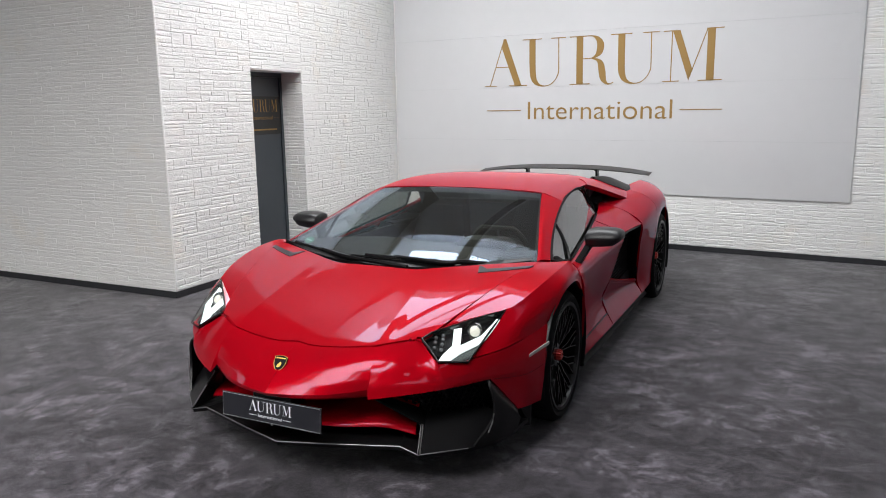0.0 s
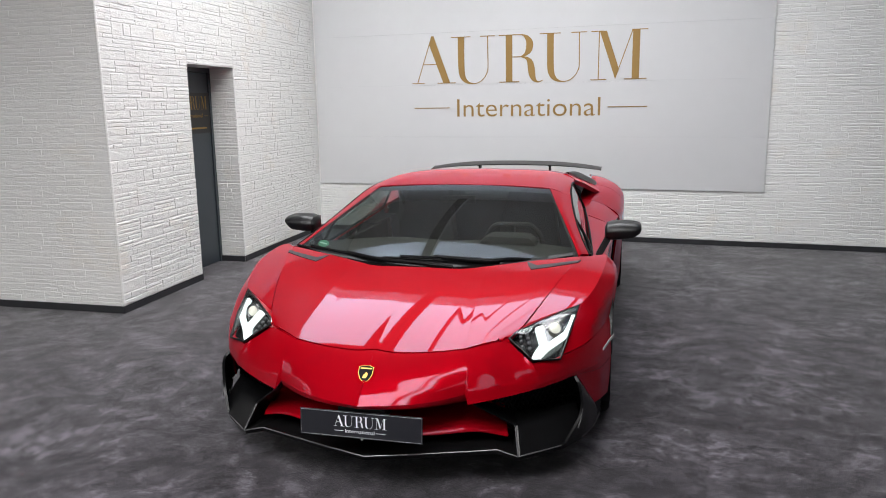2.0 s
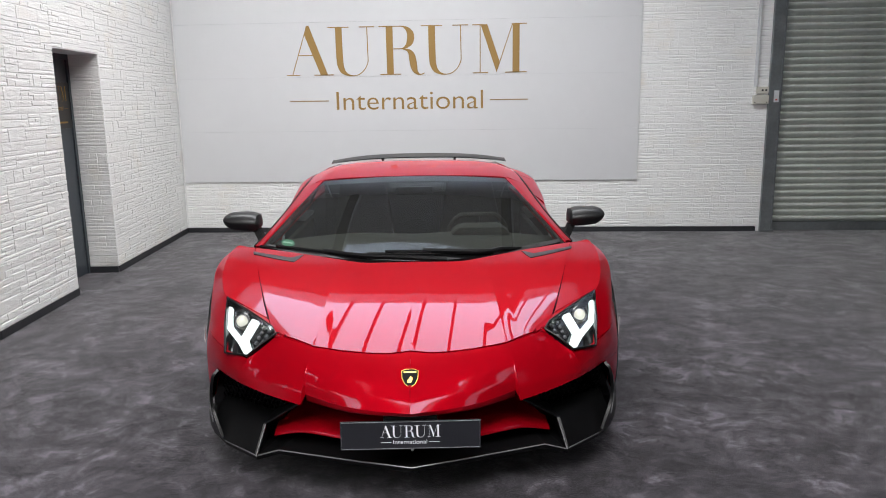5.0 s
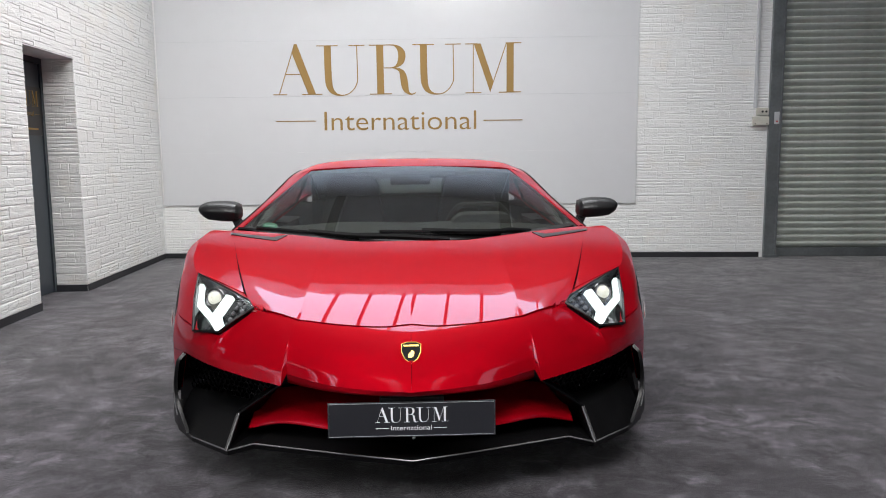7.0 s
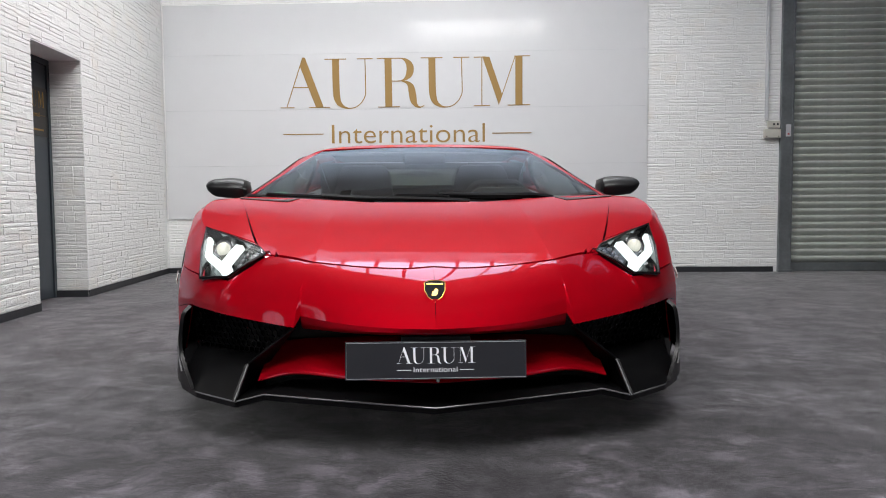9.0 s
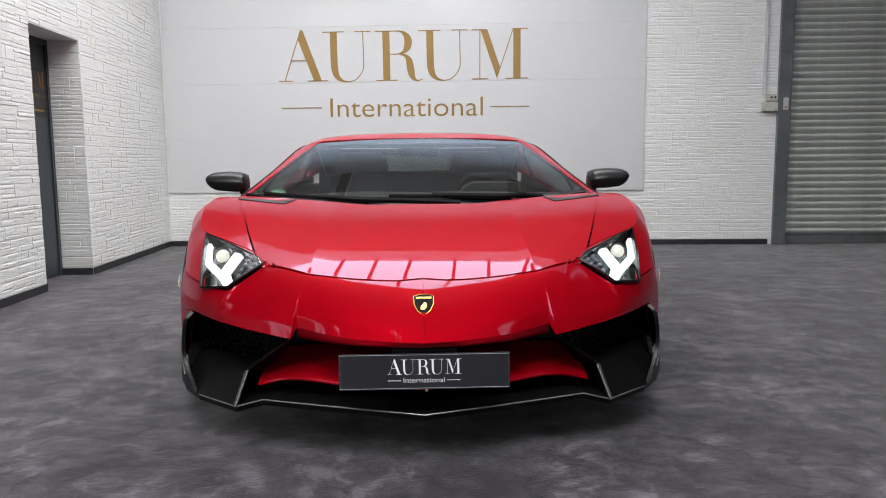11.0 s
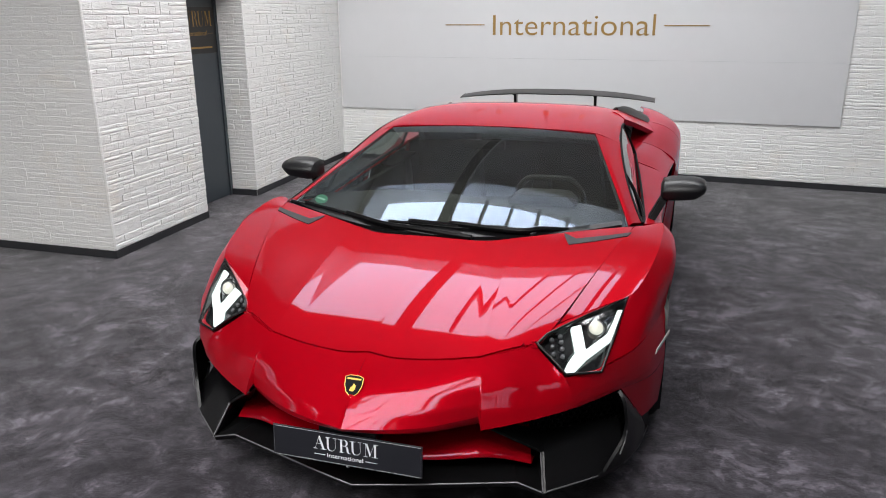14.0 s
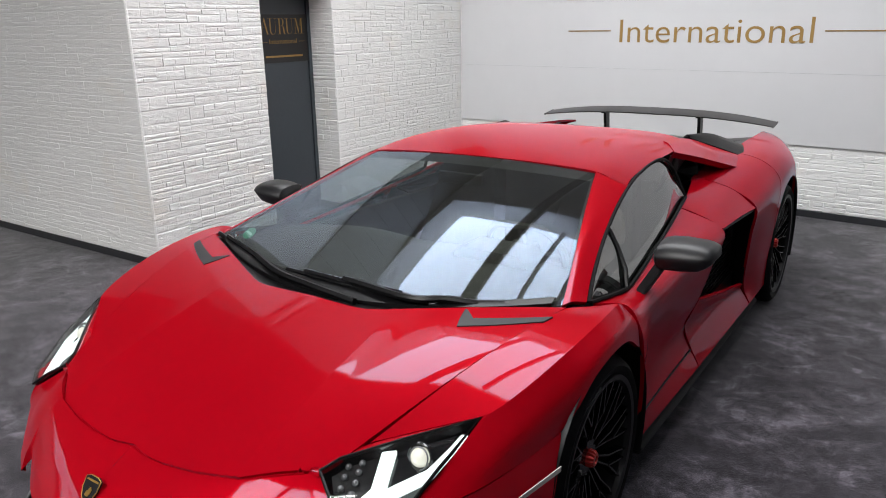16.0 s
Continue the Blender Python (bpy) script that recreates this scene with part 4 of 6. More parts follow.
# front fender from the headlight over the wheel
FENDER = [[(0.608, -0.690, 0.650), (0.72, -0.598, 0.674), (0.827, -0.500, 0.699), (0.803, -0.635, 0.624), (0.769, -0.780, 0.544)],
          [(0.650, -0.56, 0.693), (0.765, -0.47, 0.714), (0.868, -0.42, 0.722), (0.893, -0.50, 0.640), (0.881, -0.599, 0.5625)],
          [(0.697, -0.42, 0.737), (0.805, -0.30, 0.759), (0.902, -0.25, 0.757), (0.950, -0.27, 0.690), (0.9565, -0.298, 0.594)],
          [(0.738, -0.245, 0.780), (0.838, -0.13, 0.793), (0.925, -0.09, 0.787), (0.972, -0.10, 0.747), (0.986, -0.12, 0.702)],
          [(0.775, -0.12, 0.798), (0.855, 0.03, 0.804), (0.930, 0.08, 0.800), (0.975, 0.09, 0.757), (0.988, 0.09, 0.712)],
          [(0.815, 0.035, 0.810), (0.862, 0.14, 0.795), (0.915, 0.235, 0.772), (0.960, 0.26, 0.710), (0.978, 0.25, 0.630)]]
def fender_fields(n=34, m=14):
    """Top and side of the fender: flat top, crease, then a side that follows the joint and the wheel arch."""
    top = net([r[:3] for r in FENDER], n, m, 3, 1)
    side = net([r[2:] for r in FENDER], n, m, 3, 0)
    p = top[: n - 5].reshape(-1, 3)
    terms = lambda q: np.stack([q[..., 0] * 0 + 1, q[..., 0], q[..., 1], q[..., 0] * q[..., 1], q[..., 1] ** 2], -1)
    c = np.linalg.lstsq(terms(p), p[:, 2], rcond=None)[0]
    sheet = terms(top) @ c
    keep = np.clip((np.arange(n) - (n - 9)) / 8, 0, 1)[:, None] ** 2
    top[:, :, 2] = sheet * (1 - keep) + top[:, :, 2] * keep
    side += (top[:, -1] - side[:, 0])[:, None] * (1 - np.linspace(0, 1, m) ** 0.7)[None, :, None]
    rim = spline([r[-1] for r in FENDER], n)
    side += (rim - side[:, -1])[:, None] * (np.linspace(0, 1, m) ** 1.6)[None, :, None]
    return top, side


for q in (False, True):
    bm = bmesh.new()
    top, side = fender_fields()
    skin(bm, top, 0.014, 0.002, "nsw", mirror=q)
    skin(bm, side, 0.014, 0.002, "nse", mirror=q)
    bmesh.ops.remove_doubles(bm, verts=bm.verts, dist=1.5e-4)
    for e in bm.edges:
        if all(np.min(np.sum((side[:, 0] - [abs(v.co.x), v.co.y, v.co.z]) ** 2, axis=1)) < 1e-7 for v in e.verts):
            e.smooth = False
    part("front_fender", bm, RED, car)

# A-pillars and roof
PILLAR = [[(0.790, 0.045, 0.806), (0.806, 0.085, 0.810), (0.838, 0.130, 0.800)],
          [(0.730, 0.250, 0.876), (0.752, 0.260, 0.874), (0.790, 0.290, 0.855)],
          [(0.668, 0.455, 0.943), (0.698, 0.460, 0.936), (0.745, 0.480, 0.915)],
          [(0.612, 0.650, 1.009), (0.658, 0.655, 0.995), (0.712, 0.670, 0.972)],
          [(0.558, 0.848, 1.070), (0.632, 0.850, 1.045), (0.688, 0.860, 1.020)]]
ROOF = [[(0, 0.853, 1.088), (0.2, 0.853, 1.086), (0.4, 0.851, 1.081), (0.558, 0.848, 1.070), (0.632, 0.850, 1.045), (0.688, 0.860, 1.020)],
        [(0, 1.00, 1.112), (0.2, 1.0, 1.110), (0.4, 1.0, 1.104), (0.552, 1.0, 1.091), (0.628, 1.0, 1.066), (0.676, 1.0, 1.045)],
        [(0, 1.20, 1.128), (0.2, 1.2, 1.126), (0.4, 1.2, 1.120), (0.545, 1.2, 1.105), (0.625, 1.2, 1.080), (0.668, 1.2, 1.060)],
        [(0, 1.50, 1.130), (0.2, 1.5, 1.128), (0.4, 1.5, 1.120), (0.54, 1.5, 1.104), (0.622, 1.5, 1.080), (0.668, 1.5, 1.060)],
        [(0, 1.90, 1.100), (0.2, 1.9, 1.098), (0.4, 1.9, 1.092), (0.52, 1.9, 1.080), (0.585, 1.9, 1.064), (0.625, 1.9, 1.046)]]
panel("roof", [ROOF, PILLAR], both=True, sides=["ns", "nwe"], res=(22, 22), du=3)

# glass


def screen(n):
    """The windscreen's left half: base curve to header curve, slightly domed."""
    g = np.zeros((n, n, 3))
    for i, v in enumerate(np.linspace(0, 1, n)):
        for j, k in enumerate(np.linspace(0, 1, n)):
            lo = np.array([0.788 * k, -0.195 + 0.245 * k ** 2, 0.763 + 0.042 * k ** 2])
            hi = np.array([0.556 * k, 0.852 - 0.006 * k ** 2, 1.086 - 0.020 * k ** 2])
            g[i, j] = lo + (hi - lo) * v + np.array([0, -0.31, 0.95]) * v * (1 - v) * (0.042 + 0.048 * v) * (1 - 0.45 * k ** 2)
    return g


bm = bmesh.new()
for s in (False, True):
    skin(bm, screen(26), 0.005, 0.002, "ns", mirror=s)
bmesh.ops.remove_doubles(bm, verts=bm.verts, dist=1e-4)
part("windscreen", bm, WINDSCREEN, car)
bm = bmesh.new()
frit = screen(60)
for s in (1, -1):
    for sl in (np.s_[54:60, :], np.s_[:, 58:60], np.s_[0:3, :]):
        g = frit[sl] * [s, 1, 1] + [0, 0.002, -0.004]
        skin(bm, g, 0, 0, "")
part("windscreen_band", bm, MATTBLACK, car, "black ceramic band round the windscreen")

W_TOP = [(0.838, 0.140, 0.798), (0.790, 0.30, 0.853), (0.745, 0.49, 0.913), (0.712, 0.68, 0.970), (0.688, 0.87, 1.018), (0.676, 1.02, 1.042), (0.668, 1.20, 1.057), (0.672, 1.36, 1.050), (0.690, 1.47, 0.98), (0.742, 1.50, 0.860)]
W_LOW = [(0.840, 0.150, 0.795), (0.842, 0.22, 0.782), (0.842, 0.34, 0.760), (0.840, 0.44, 0.743), (0.838, 0.52, 0.733), (0.826, 0.68, 0.749), (0.805, 0.92, 0.779), (0.78, 1.18, 0.812), (0.758, 1.37, 0.837), (0.745, 1.498, 0.856)]
for s in (1, -1):
    a, b = spline(W_TOP, 44), spline(W_LOW, 44)
    g = np.stack([a + (b - a) * k + np.array([0.012 * math.sin(k * math.pi), 0, 0]) for k in np.linspace(0, 1, 8)]) * [s, 1, 1] - [s * 0.010, 0, 0]
    win = part("side_window", skin(bmesh.new(), g, 0.004, 0, "ns"), SIDEGLASS, car)
    ring = [p * [s, 1, 1] + [s * 0.002, 0, 0] for p in list(a) + list(b[::-1])]
    part("seal", tube(bmesh.new(), ring, 0.007, 6, True), RUBBER, win, "black rubber window seal")
    div = [(s * 0.735, 0.56, 0.925), (s * 0.775, 0.55, 0.865), (s * 0.815, 0.53, 0.795), (s * 0.838, 0.50, 0.735)]
    part("divider_bar", tube(bmesh.new(), div, 0.009, 6), BLACK, win)

# doors, rockers and shoulders
DOOR = [[(0.842, 0.17, 0.785), (0.922, 0.256, 0.766), (0.966, 0.275, 0.697), (0.978, 0.300, 0.600), (0.962, 0.375, 0.40), (0.945, 0.385, 0.19)],
        [(0.843, 0.33, 0.755), (0.925, 0.36, 0.722), (0.955, 0.37, 0.655), (0.955, 0.40, 0.560), (0.941, 0.43, 0.38), (0.940, 0.45, 0.182)],
        [(0.840, 0.53, 0.727), (0.918, 0.56, 0.692), (0.930, 0.55, 0.610), (0.919, 0.56, 0.500), (0.908, 0.56, 0.35), (0.942, 0.58, 0.178)],
        [(0.805, 0.94, 0.773), (0.920, 0.97, 0.708), (0.922, 0.90, 0.610), (0.902, 0.86, 0.480), (0.886, 0.85, 0.34), (0.950, 0.86, 0.178)],
        [(0.757, 1.38, 0.832), (0.940, 1.45, 0.738), (0.945, 1.33, 0.635), (0.925, 1.18, 0.485), (0.880, 1.15, 0.34), (0.960, 1.15, 0.180)]]
panel("door", [DOOR], res=(26, 34))
ROCKER = [[(0.925, 1.185, 0.480), (0.895, 1.185, 0.40), (0.885, 1.155, 0.335), (0.960, 1.155, 0.180)],
          [(0.930, 1.58, 0.390), (0.910, 1.58, 0.345), (0.905, 1.58, 0.310), (0.972, 1.58, 0.187)],
          [(0.942, 2.02, 0.300), (0.936, 2.02, 0.285), (0.936, 2.02, 0.268), (0.985, 2.02, 0.195)]]
panel("rocker_panel", [ROCKER], res=(14, 14))
SHOULDER = [[(0.757, 1.385, 0.832), (0.80, 1.41, 0.813), (0.87, 1.43, 0.783), (0.940, 1.455, 0.738)],
            [(0.738, 1.55, 0.862), (0.80, 1.60, 0.843), (0.88, 1.65, 0.806), (0.958, 1.70, 0.742)],
            [(0.690, 1.80, 0.895), (0.78, 1.83, 0.873), (0.88, 1.88, 0.829), (0.982, 1.93, 0.740)]]
panel("shoulder_panel", [SHOULDER], res=(14, 14))
REAR = [[(0.688, 1.805, 0.895), (0.78, 1.835, 0.873), (0.88, 1.885, 0.829), (0.984, 1.935, 0.740), (0.974, 1.95, 0.60), (0.958, 1.98, 0.44), (0.945, 2.03, 0.28), (0.985, 2.03, 0.195)],
        [(0.70, 2.10, 0.925), (0.82, 2.12, 0.905), (0.93, 2.15, 0.852), (1.004, 2.15, 0.765), (1.000, 2.13, 0.62), (0.990, 2.14, 0.45), (0.985, 2.16, 0.30), (0.990, 2.17, 0.200)],
        [(0.72, 2.35, 0.940), (0.85, 2.36, 0.925), (0.955, 2.37, 0.875), (1.012, 2.38, 0.79), (1.018, 2.345, 0.66), (1.015, 2.315, 0.54), (1.010, 2.30, 0.42), (1.000, 2.31, 0.22)]]
REAR_TOP = [[(0.72, 2.355, 0.940), (0.85, 2.365, 0.925), (0.955, 2.375, 0.875), (1.012, 2.385, 0.79), (1.018, 2.35, 0.66), (1.016, 2.325, 0.54)],
            [(0.735, 2.55, 0.948), (0.86, 2.55, 0.936), (0.960, 2.55, 0.890), (1.012, 2.54, 0.825), (1.020, 2.51, 0.755), (1.018, 2.49, 0.712)],
            [(0.735, 2.75, 0.950), (0.86, 2.75, 0.936), (0.955, 2.75, 0.892), (1.005, 2.74, 0.835), (1.015, 2.73, 0.790), (1.015, 2.72, 0.765)],
            [(0.73, 3.00, 0.945), (0.84, 3.00, 0.928), (0.93, 3.00, 0.880), (0.98, 2.98, 0.82), (1.00, 2.97, 0.75), (1.005, 2.95, 0.685)],
            [(0.71, 3.30, 0.930), (0.80, 3.30, 0.908), (0.88, 3.29, 0.855), (0.93, 3.26, 0.76), (0.955, 3.20, 0.60), (0.970, 3.12, 0.40)],
            [(0.69, 3.50, 0.91), (0.77, 3.50, 0.885), (0.84, 3.48, 0.83), (0.885, 3.45, 0.72), (0.905, 3.40, 0.52), (0.92, 3.33, 0.32)]]
panel("rear_quarter", [REAR], res=(16, 34), sides="nwse")
panel("rear_fender", [REAR_TOP], res=(26, 30), sides="nwse")
BUTTRESS = [[(0.585, 1.62, 1.090), (0.620, 1.60, 1.082), (0.672, 1.52, 1.058)],
            [(0.598, 1.99, 1.054), (0.662, 1.87, 1.038), (0.728, 1.72, 1.010)],
            [(0.690, 2.19, 0.988), (0.738, 2.06, 0.978), (0.785, 1.93, 0.953)],
            [(0.812, 2.365, 0.917), (0.828, 2.26, 0.905), (0.840, 2.16, 0.891)]]
panel("buttress", [BUTTRESS], res=(18, 10), flange=0.03)
for s in (1, -1):
    # dark air scoop between buttress and shoulder
    bm = bmesh.new()
    prism(bm, [(s * 0.610, 1.78, 1.022), (s * 0.696, 1.863, 0.942), (s * 0.702, 1.862, 0.880), (s * 0.680, 1.806, 0.885), (s * 0.622, 1.73, 0.93)], (-s * 0.012, 0, 0))
    part("scoop_blade", bm, BLACK, car, smooth=False)
    g = net([[(s * 0.66, 1.50, 1.045), (s * 0.66, 1.9, 1.0), (s * 0.70, 2.42, 0.93)], [(s * 0.60, 1.50, 0.86), (s * 0.62, 1.9, 0.87), (s * 0.69, 2.42, 0.90)]], 6, 10)
    part("scoop_wall", skin(bmesh.new(), g, 0, 0, ""), BLACK, car)
    # side intake: cavity and honeycomb
    g = net([[(s * 0.93, 1.42, 0.735), (s * 0.90, 1.25, 0.60), (s * 0.89, 1.18, 0.48), (s * 0.90, 1.16, 0.40)],
             [(s * 0.86, 1.62, 0.73), (s * 0.82, 1.5, 0.60), (s * 0.82, 1.45, 0.48), (s * 0.84, 1.45, 0.33)],
             [(s * 0.86, 1.95, 0.72), (s * 0.84, 1.95, 0.60), (s * 0.84, 1.97, 0.44), (s * 0.86, 2.0, 0.28)],
             [(s * 0.975, 1.945, 0.73), (s * 0.965, 1.955, 0.60), (s * 0.95, 1.985, 0.44), (s * 0.938, 2.03, 0.28)]], 14, 10)
    part("side_intake", skin(bmesh.new(), g, 0, 0, "", centre=np.array([s * 3, 1.6, 0.5])), BLACK, car)
    bm = bmesh.new()
    honeycomb(bm, (s * 0.885, 1.32, 0.33), (s * -0.02, 1.0, 0.0), (s * -0.02, 0.08, 1.0), 26, 20, 0.026, lambda x, z: z > 0.13 - x * 0.30 and z < 0.16 + x * 0.75 and z < 0.36, deep=(-s * 0.014, 0, 0))
    part("intake_mesh", bm, BLACK, car, "black honeycomb mesh in the side intake")
    part("intake_ceiling", prism(bmesh.new(), [(s * 0.78, 1.40, 0.725), (s * 0.93, 1.46, 0.732), (s * 0.972, 1.93, 0.732), (s * 0.80, 1.95, 0.725)], (0, 0, -0.01)), BLACK, car, smooth=False)
    part("intake_floor", prism(bmesh.new(), [(s * 0.80, 1.2, 0.42), (s * 0.915, 1.2, 0.46), (s * 0.93, 2.0, 0.288), (s * 0.80, 2.0, 0.26)], (0, 0, -0.012)), RED, car, smooth=False)
    # shut line between door and sill
    g = net([[(s * x, y, z) for x, y, z in r] for r in DOOR], 26, 34)
    part("sill_gap", tube(bmesh.new(), [tuple(g[i][30]) for i in range(1, 26)], 0.0045, 6), BLACK, car)
    # black skirt below the rocker
    sk = [[(s * 0.930, 0.44, 0.200), (s * 0.938, 0.9, 0.190), (s * 0.945, 1.5, 0.193), (s * 0.960, 2.25, 0.202)],
          [(s * 0.932, 0.44, 0.160), (s * 0.940, 0.9, 0.155), (s * 0.947, 1.5, 0.158), (s * 0.962, 2.25, 0.165)],
          [(s * 0.945, 0.44, 0.130), (s * 0.953, 0.9, 0.128), (s * 0.960, 1.5, 0.130), (s * 0.975, 2.25, 0.133)],
          [(s * 0.80, 0.44, 0.12), (s * 0.80, 0.9, 0.12), (s * 0.80, 1.5, 0.12), (s * 0.80, 2.25, 0.12)]]
    part("side_skirt", skin(bmesh.new(), net(sk, 12, 16), 0.012, 0, "nsew"), MATTBLACK, car)

# engine cover, tail, tub
COVER = [[(0, 1.66, 0.880), (0.25, 1.66, 0.880), (0.45, 1.66, 0.885), (0.60, 1.70, 0.940)],
         [(0, 2.20, 0.872), (0.25, 2.20, 0.872), (0.45, 2.20, 0.880), (0.62, 2.20, 0.905)],
         [(0, 2.60, 0.850), (0.25, 2.6, 0.850), (0.52, 2.56, 0.870), (0.74, 2.52, 0.915)],
         [(0, 3.3, 0.840), (0.25, 3.3, 0.840), (0.50, 3.3, 0.850), (0.72, 3.3, 0.890)]]
panel("engine_cover", [COVER], BLACK, "ns", True, res=(20, 14))
for y, z in ((1.96, 1.035), (2.22, 0.985), (2.50, 0.915), (2.78, 0.870)):
    part("louvre", boxed(-0.50, 0.50, y, y + 0.13, z - 0.006, z + 0.002, 0.002), GLOSSBLACK, car, smooth=False)
for s in (1, -1):
    fin = [[(s * 0.575, 2.045, 1.056), (s * 0.690, 2.195, 0.992), (s * 0.812, 2.370, 0.919)],
           [(s * 0.573, 2.060, 1.060), (s * 0.640, 2.300, 1.043), (s * 0.768, 2.512, 0.962)],
           [(s * 0.560, 2.060, 0.960), (s * 0.605, 2.310, 0.935), (s * 0.745, 2.530, 0.915)]]
    part("cover_fin", skin(bmesh.new(), net(fin, 8, 12), 0.02, 0, "nsew"), BLACK, car)
bm = bmesh.new()
for s in (1, -1):
    g = net([[(0, 3.3, 0.838), (s * 0.35, 3.3, 0.838), (s * 0.71, 3.3, 0.88)], [(0, 3.55, 0.81), (s * 0.35, 3.55, 0.81), (s * 0.70, 3.5, 0.85)], [(0, 3.60, 0.55), (s * 0.4, 3.58, 0.55), (s * 0.88, 3.42, 0.55)], [(0, 3.5, 0.2), (s * 0.4, 3.5, 0.2), (s * 0.88, 3.35, 0.25)]], 12, 12)
    skin(bm, g, 0.01, 0, "ns")
part("tail_panel", bm, BLACK, car)
bm = bmesh.new()
box(bm, -0.66, 0.66, -0.62, 3.45, 0.125, 0.36)
box(bm, -0.60, 0.60, -0.60, -0.10, 0.36, 0.56)
box(bm, -0.64, 0.64, 1.62, 3.40, 0.36, 0.84)
box(bm, -0.88, 0.88, 0.44, 2.24, 0.125, 0.36)
part("underbody", bm, BLACK, car, smooth=False)
for s in (1, -1):
    for yc, zc, r, w in ((0.0, 0.345, 0.385, 0.30), (2.7, 0.365, 0.42, 0.36)):
        x0 = s * (0.965 - w if yc == 0 else 1.0 - w)
        bm = bmesh.new()
        arc = [(yc + r * math.cos(a), zc + r * math.sin(a)) for a in np.linspace(-0.45, math.pi + 0.45, 30)]
        a = [bm.verts.new((s * (0.972 if yc == 0 else 1.012), y, z)) for y, z in arc]
        b = [bm.verts.new((x0, y, z)) for y, z in arc]
        for k in range(len(arc) - 1):
            bm.faces.new((a[k], b[k], b[k + 1], a[k + 1]))
        bm.faces.new(b)
        part("wheel_liner", bm, BLACK, car)


# ---- wheels ----
def wheel(radius, width, side, where, group="car wheels"):
    rim_r = radius * 0.81
    w = new("wheel")
    w.parent = car
    w.matrix_local = pose(*where, 0, 0, 0 if side > 0 else 180)
    h = width / 2
    tyre = [(rim_r, h - 0.016), (rim_r + 0.010, h - 0.004), (radius - 0.030, h + 0.003), (radius - 0.012, h - 0.010), (radius, h - 0.032)]
    for k in (0.5, 0.0, -0.5):
        c = k * (h - 0.05)
        tyre += [(radius, c + 0.008), (radius - 0.008, c + 0.006), (radius - 0.008, c - 0.006), (radius, c - 0.008)]
    tyre += [(radius, -h + 0.032), (radius - 0.012, -h + 0.010), (radius - 0.030, -h), (rim_r + 0.01, -h + 0.004), (rim_r, -h + 0.016)]
    t = part("tyre", lathe(bmesh.new(), tyre, 64, closed=True), RUBBER, w)
    r = part("rim", lathe(bmesh.new(), [(rim_r + 0.006, h - 0.006), (rim_r + 0.004, h + 0.001), (rim_r - 0.012, h - 0.002), (rim_r - 0.018, h - 0.02)], 64), BLACK, w, "satin black forged rim")
    part("barrel", lathe(bmesh.new(), [(rim_r - 0.018, h - 0.02), (rim_r - 0.03, h - 0.08), (rim_r - 0.03, -h + 0.02), (rim_r, -h + 0.01)], 64), MATTBLACK, r)
    # ten thin forks, each with a long straight blade between its prongs
    for k in range(10):
        a = k * math.tau / 10
        ca, sa = math.cos(a), math.sin(a)
        bm = bmesh.new()
        lines = [[(h - 0.052, 0.045, 0.0), (h - 0.034, 0.115, 0.0), (h - 0.022, rim_r * 0.56, 0.0)],
                 [(h - 0.022, rim_r * 0.54, 0.0), (h - 0.015, rim_r * 0.80, 0.030), (h - 0.011, rim_r - 0.008, 0.050)],
                 [(h - 0.022, rim_r * 0.54, 0.0), (h - 0.015, rim_r * 0.80, -0.012), (h - 0.011, rim_r - 0.008, -0.020)],
                 [(h - 0.040, 0.060, 0.016), (h - 0.027, 0.13, 0.030), (h - 0.016, rim_r * 0.72, 0.060), (h - 0.011, rim_r - 0.008, 0.078)]]
        for ln in lines:
            for (x0, r0, t0), (x1, r1, t1) in zip(ln, ln[1:]):
                wd = 0.0065
                ring = []
                for (x, rr, tt) in ((x0, r0, t0), (x1, r1, t1)):
                    ring.append([Vector((x + dx, rr * ca - (tt + dt) * sa, rr * sa + (tt + dt) * ca)) for dx, dt in ((0.0, -wd * 0.45), (0.0, wd * 0.45), (-0.026, wd), (-0.026, -wd))])
                va, vb = [bm.verts.new(p) for p in ring[0]], [bm.verts.new(p) for p in ring[1]]
                for q in range(4):
                    bm.faces.new((va[q], va[(q + 1) % 4], vb[(q + 1) % 4], vb[q]))
                bm.faces.new(va[::-1])
                bm.faces.new(vb)
        bmesh.ops.recalc_face_normals(bm, faces=bm.faces)
        part("spoke", bm, WHEELBLACK, r, smooth=False)
    part("hub", lathe(bmesh.new(), [(0.0, h - 0.045), (0.060, h - 0.048), (0.068, h - 0.065), (0.07, h - 0.11)], 32), WHEELBLACK, r)
    nut = bmesh.new()
    lathe(nut, [(0.011, h - 0.026), (0.013, h - 0.021), (0.021, h - 0.022), (0.026, h - 0.029), (0.028, h - 0.048)], 48)
    for v in nut.verts:
        rr = math.hypot(v.co.y, v.co.z)
        if 0.016 < rr:
            k = 1 + 0.07 * math.cos(12 * math.atan2(v.co.z, v.co.y))
            v.co.y, v.co.z = v.co.y * k, v.co.z * k
    part("centre_lock", nut, REDNUT, r, "red anodised centre-lock nut")
    part("nut_cap", lathe(bmesh.new(), [(0.0, h - 0.024), (0.009, h - 0.024), (0.0115, h - 0.028)], 24), GLOSSBLACK, r, "black cap in the nut")
    part("brake_disc", lathe(bmesh.new(), [(0.06, 0.0), (rim_r * 0.78, 0.0), (rim_r * 0.78, -0.03), (0.06, -0.03)], 48, closed=True), DISC, w)
    cal = bmesh.new()
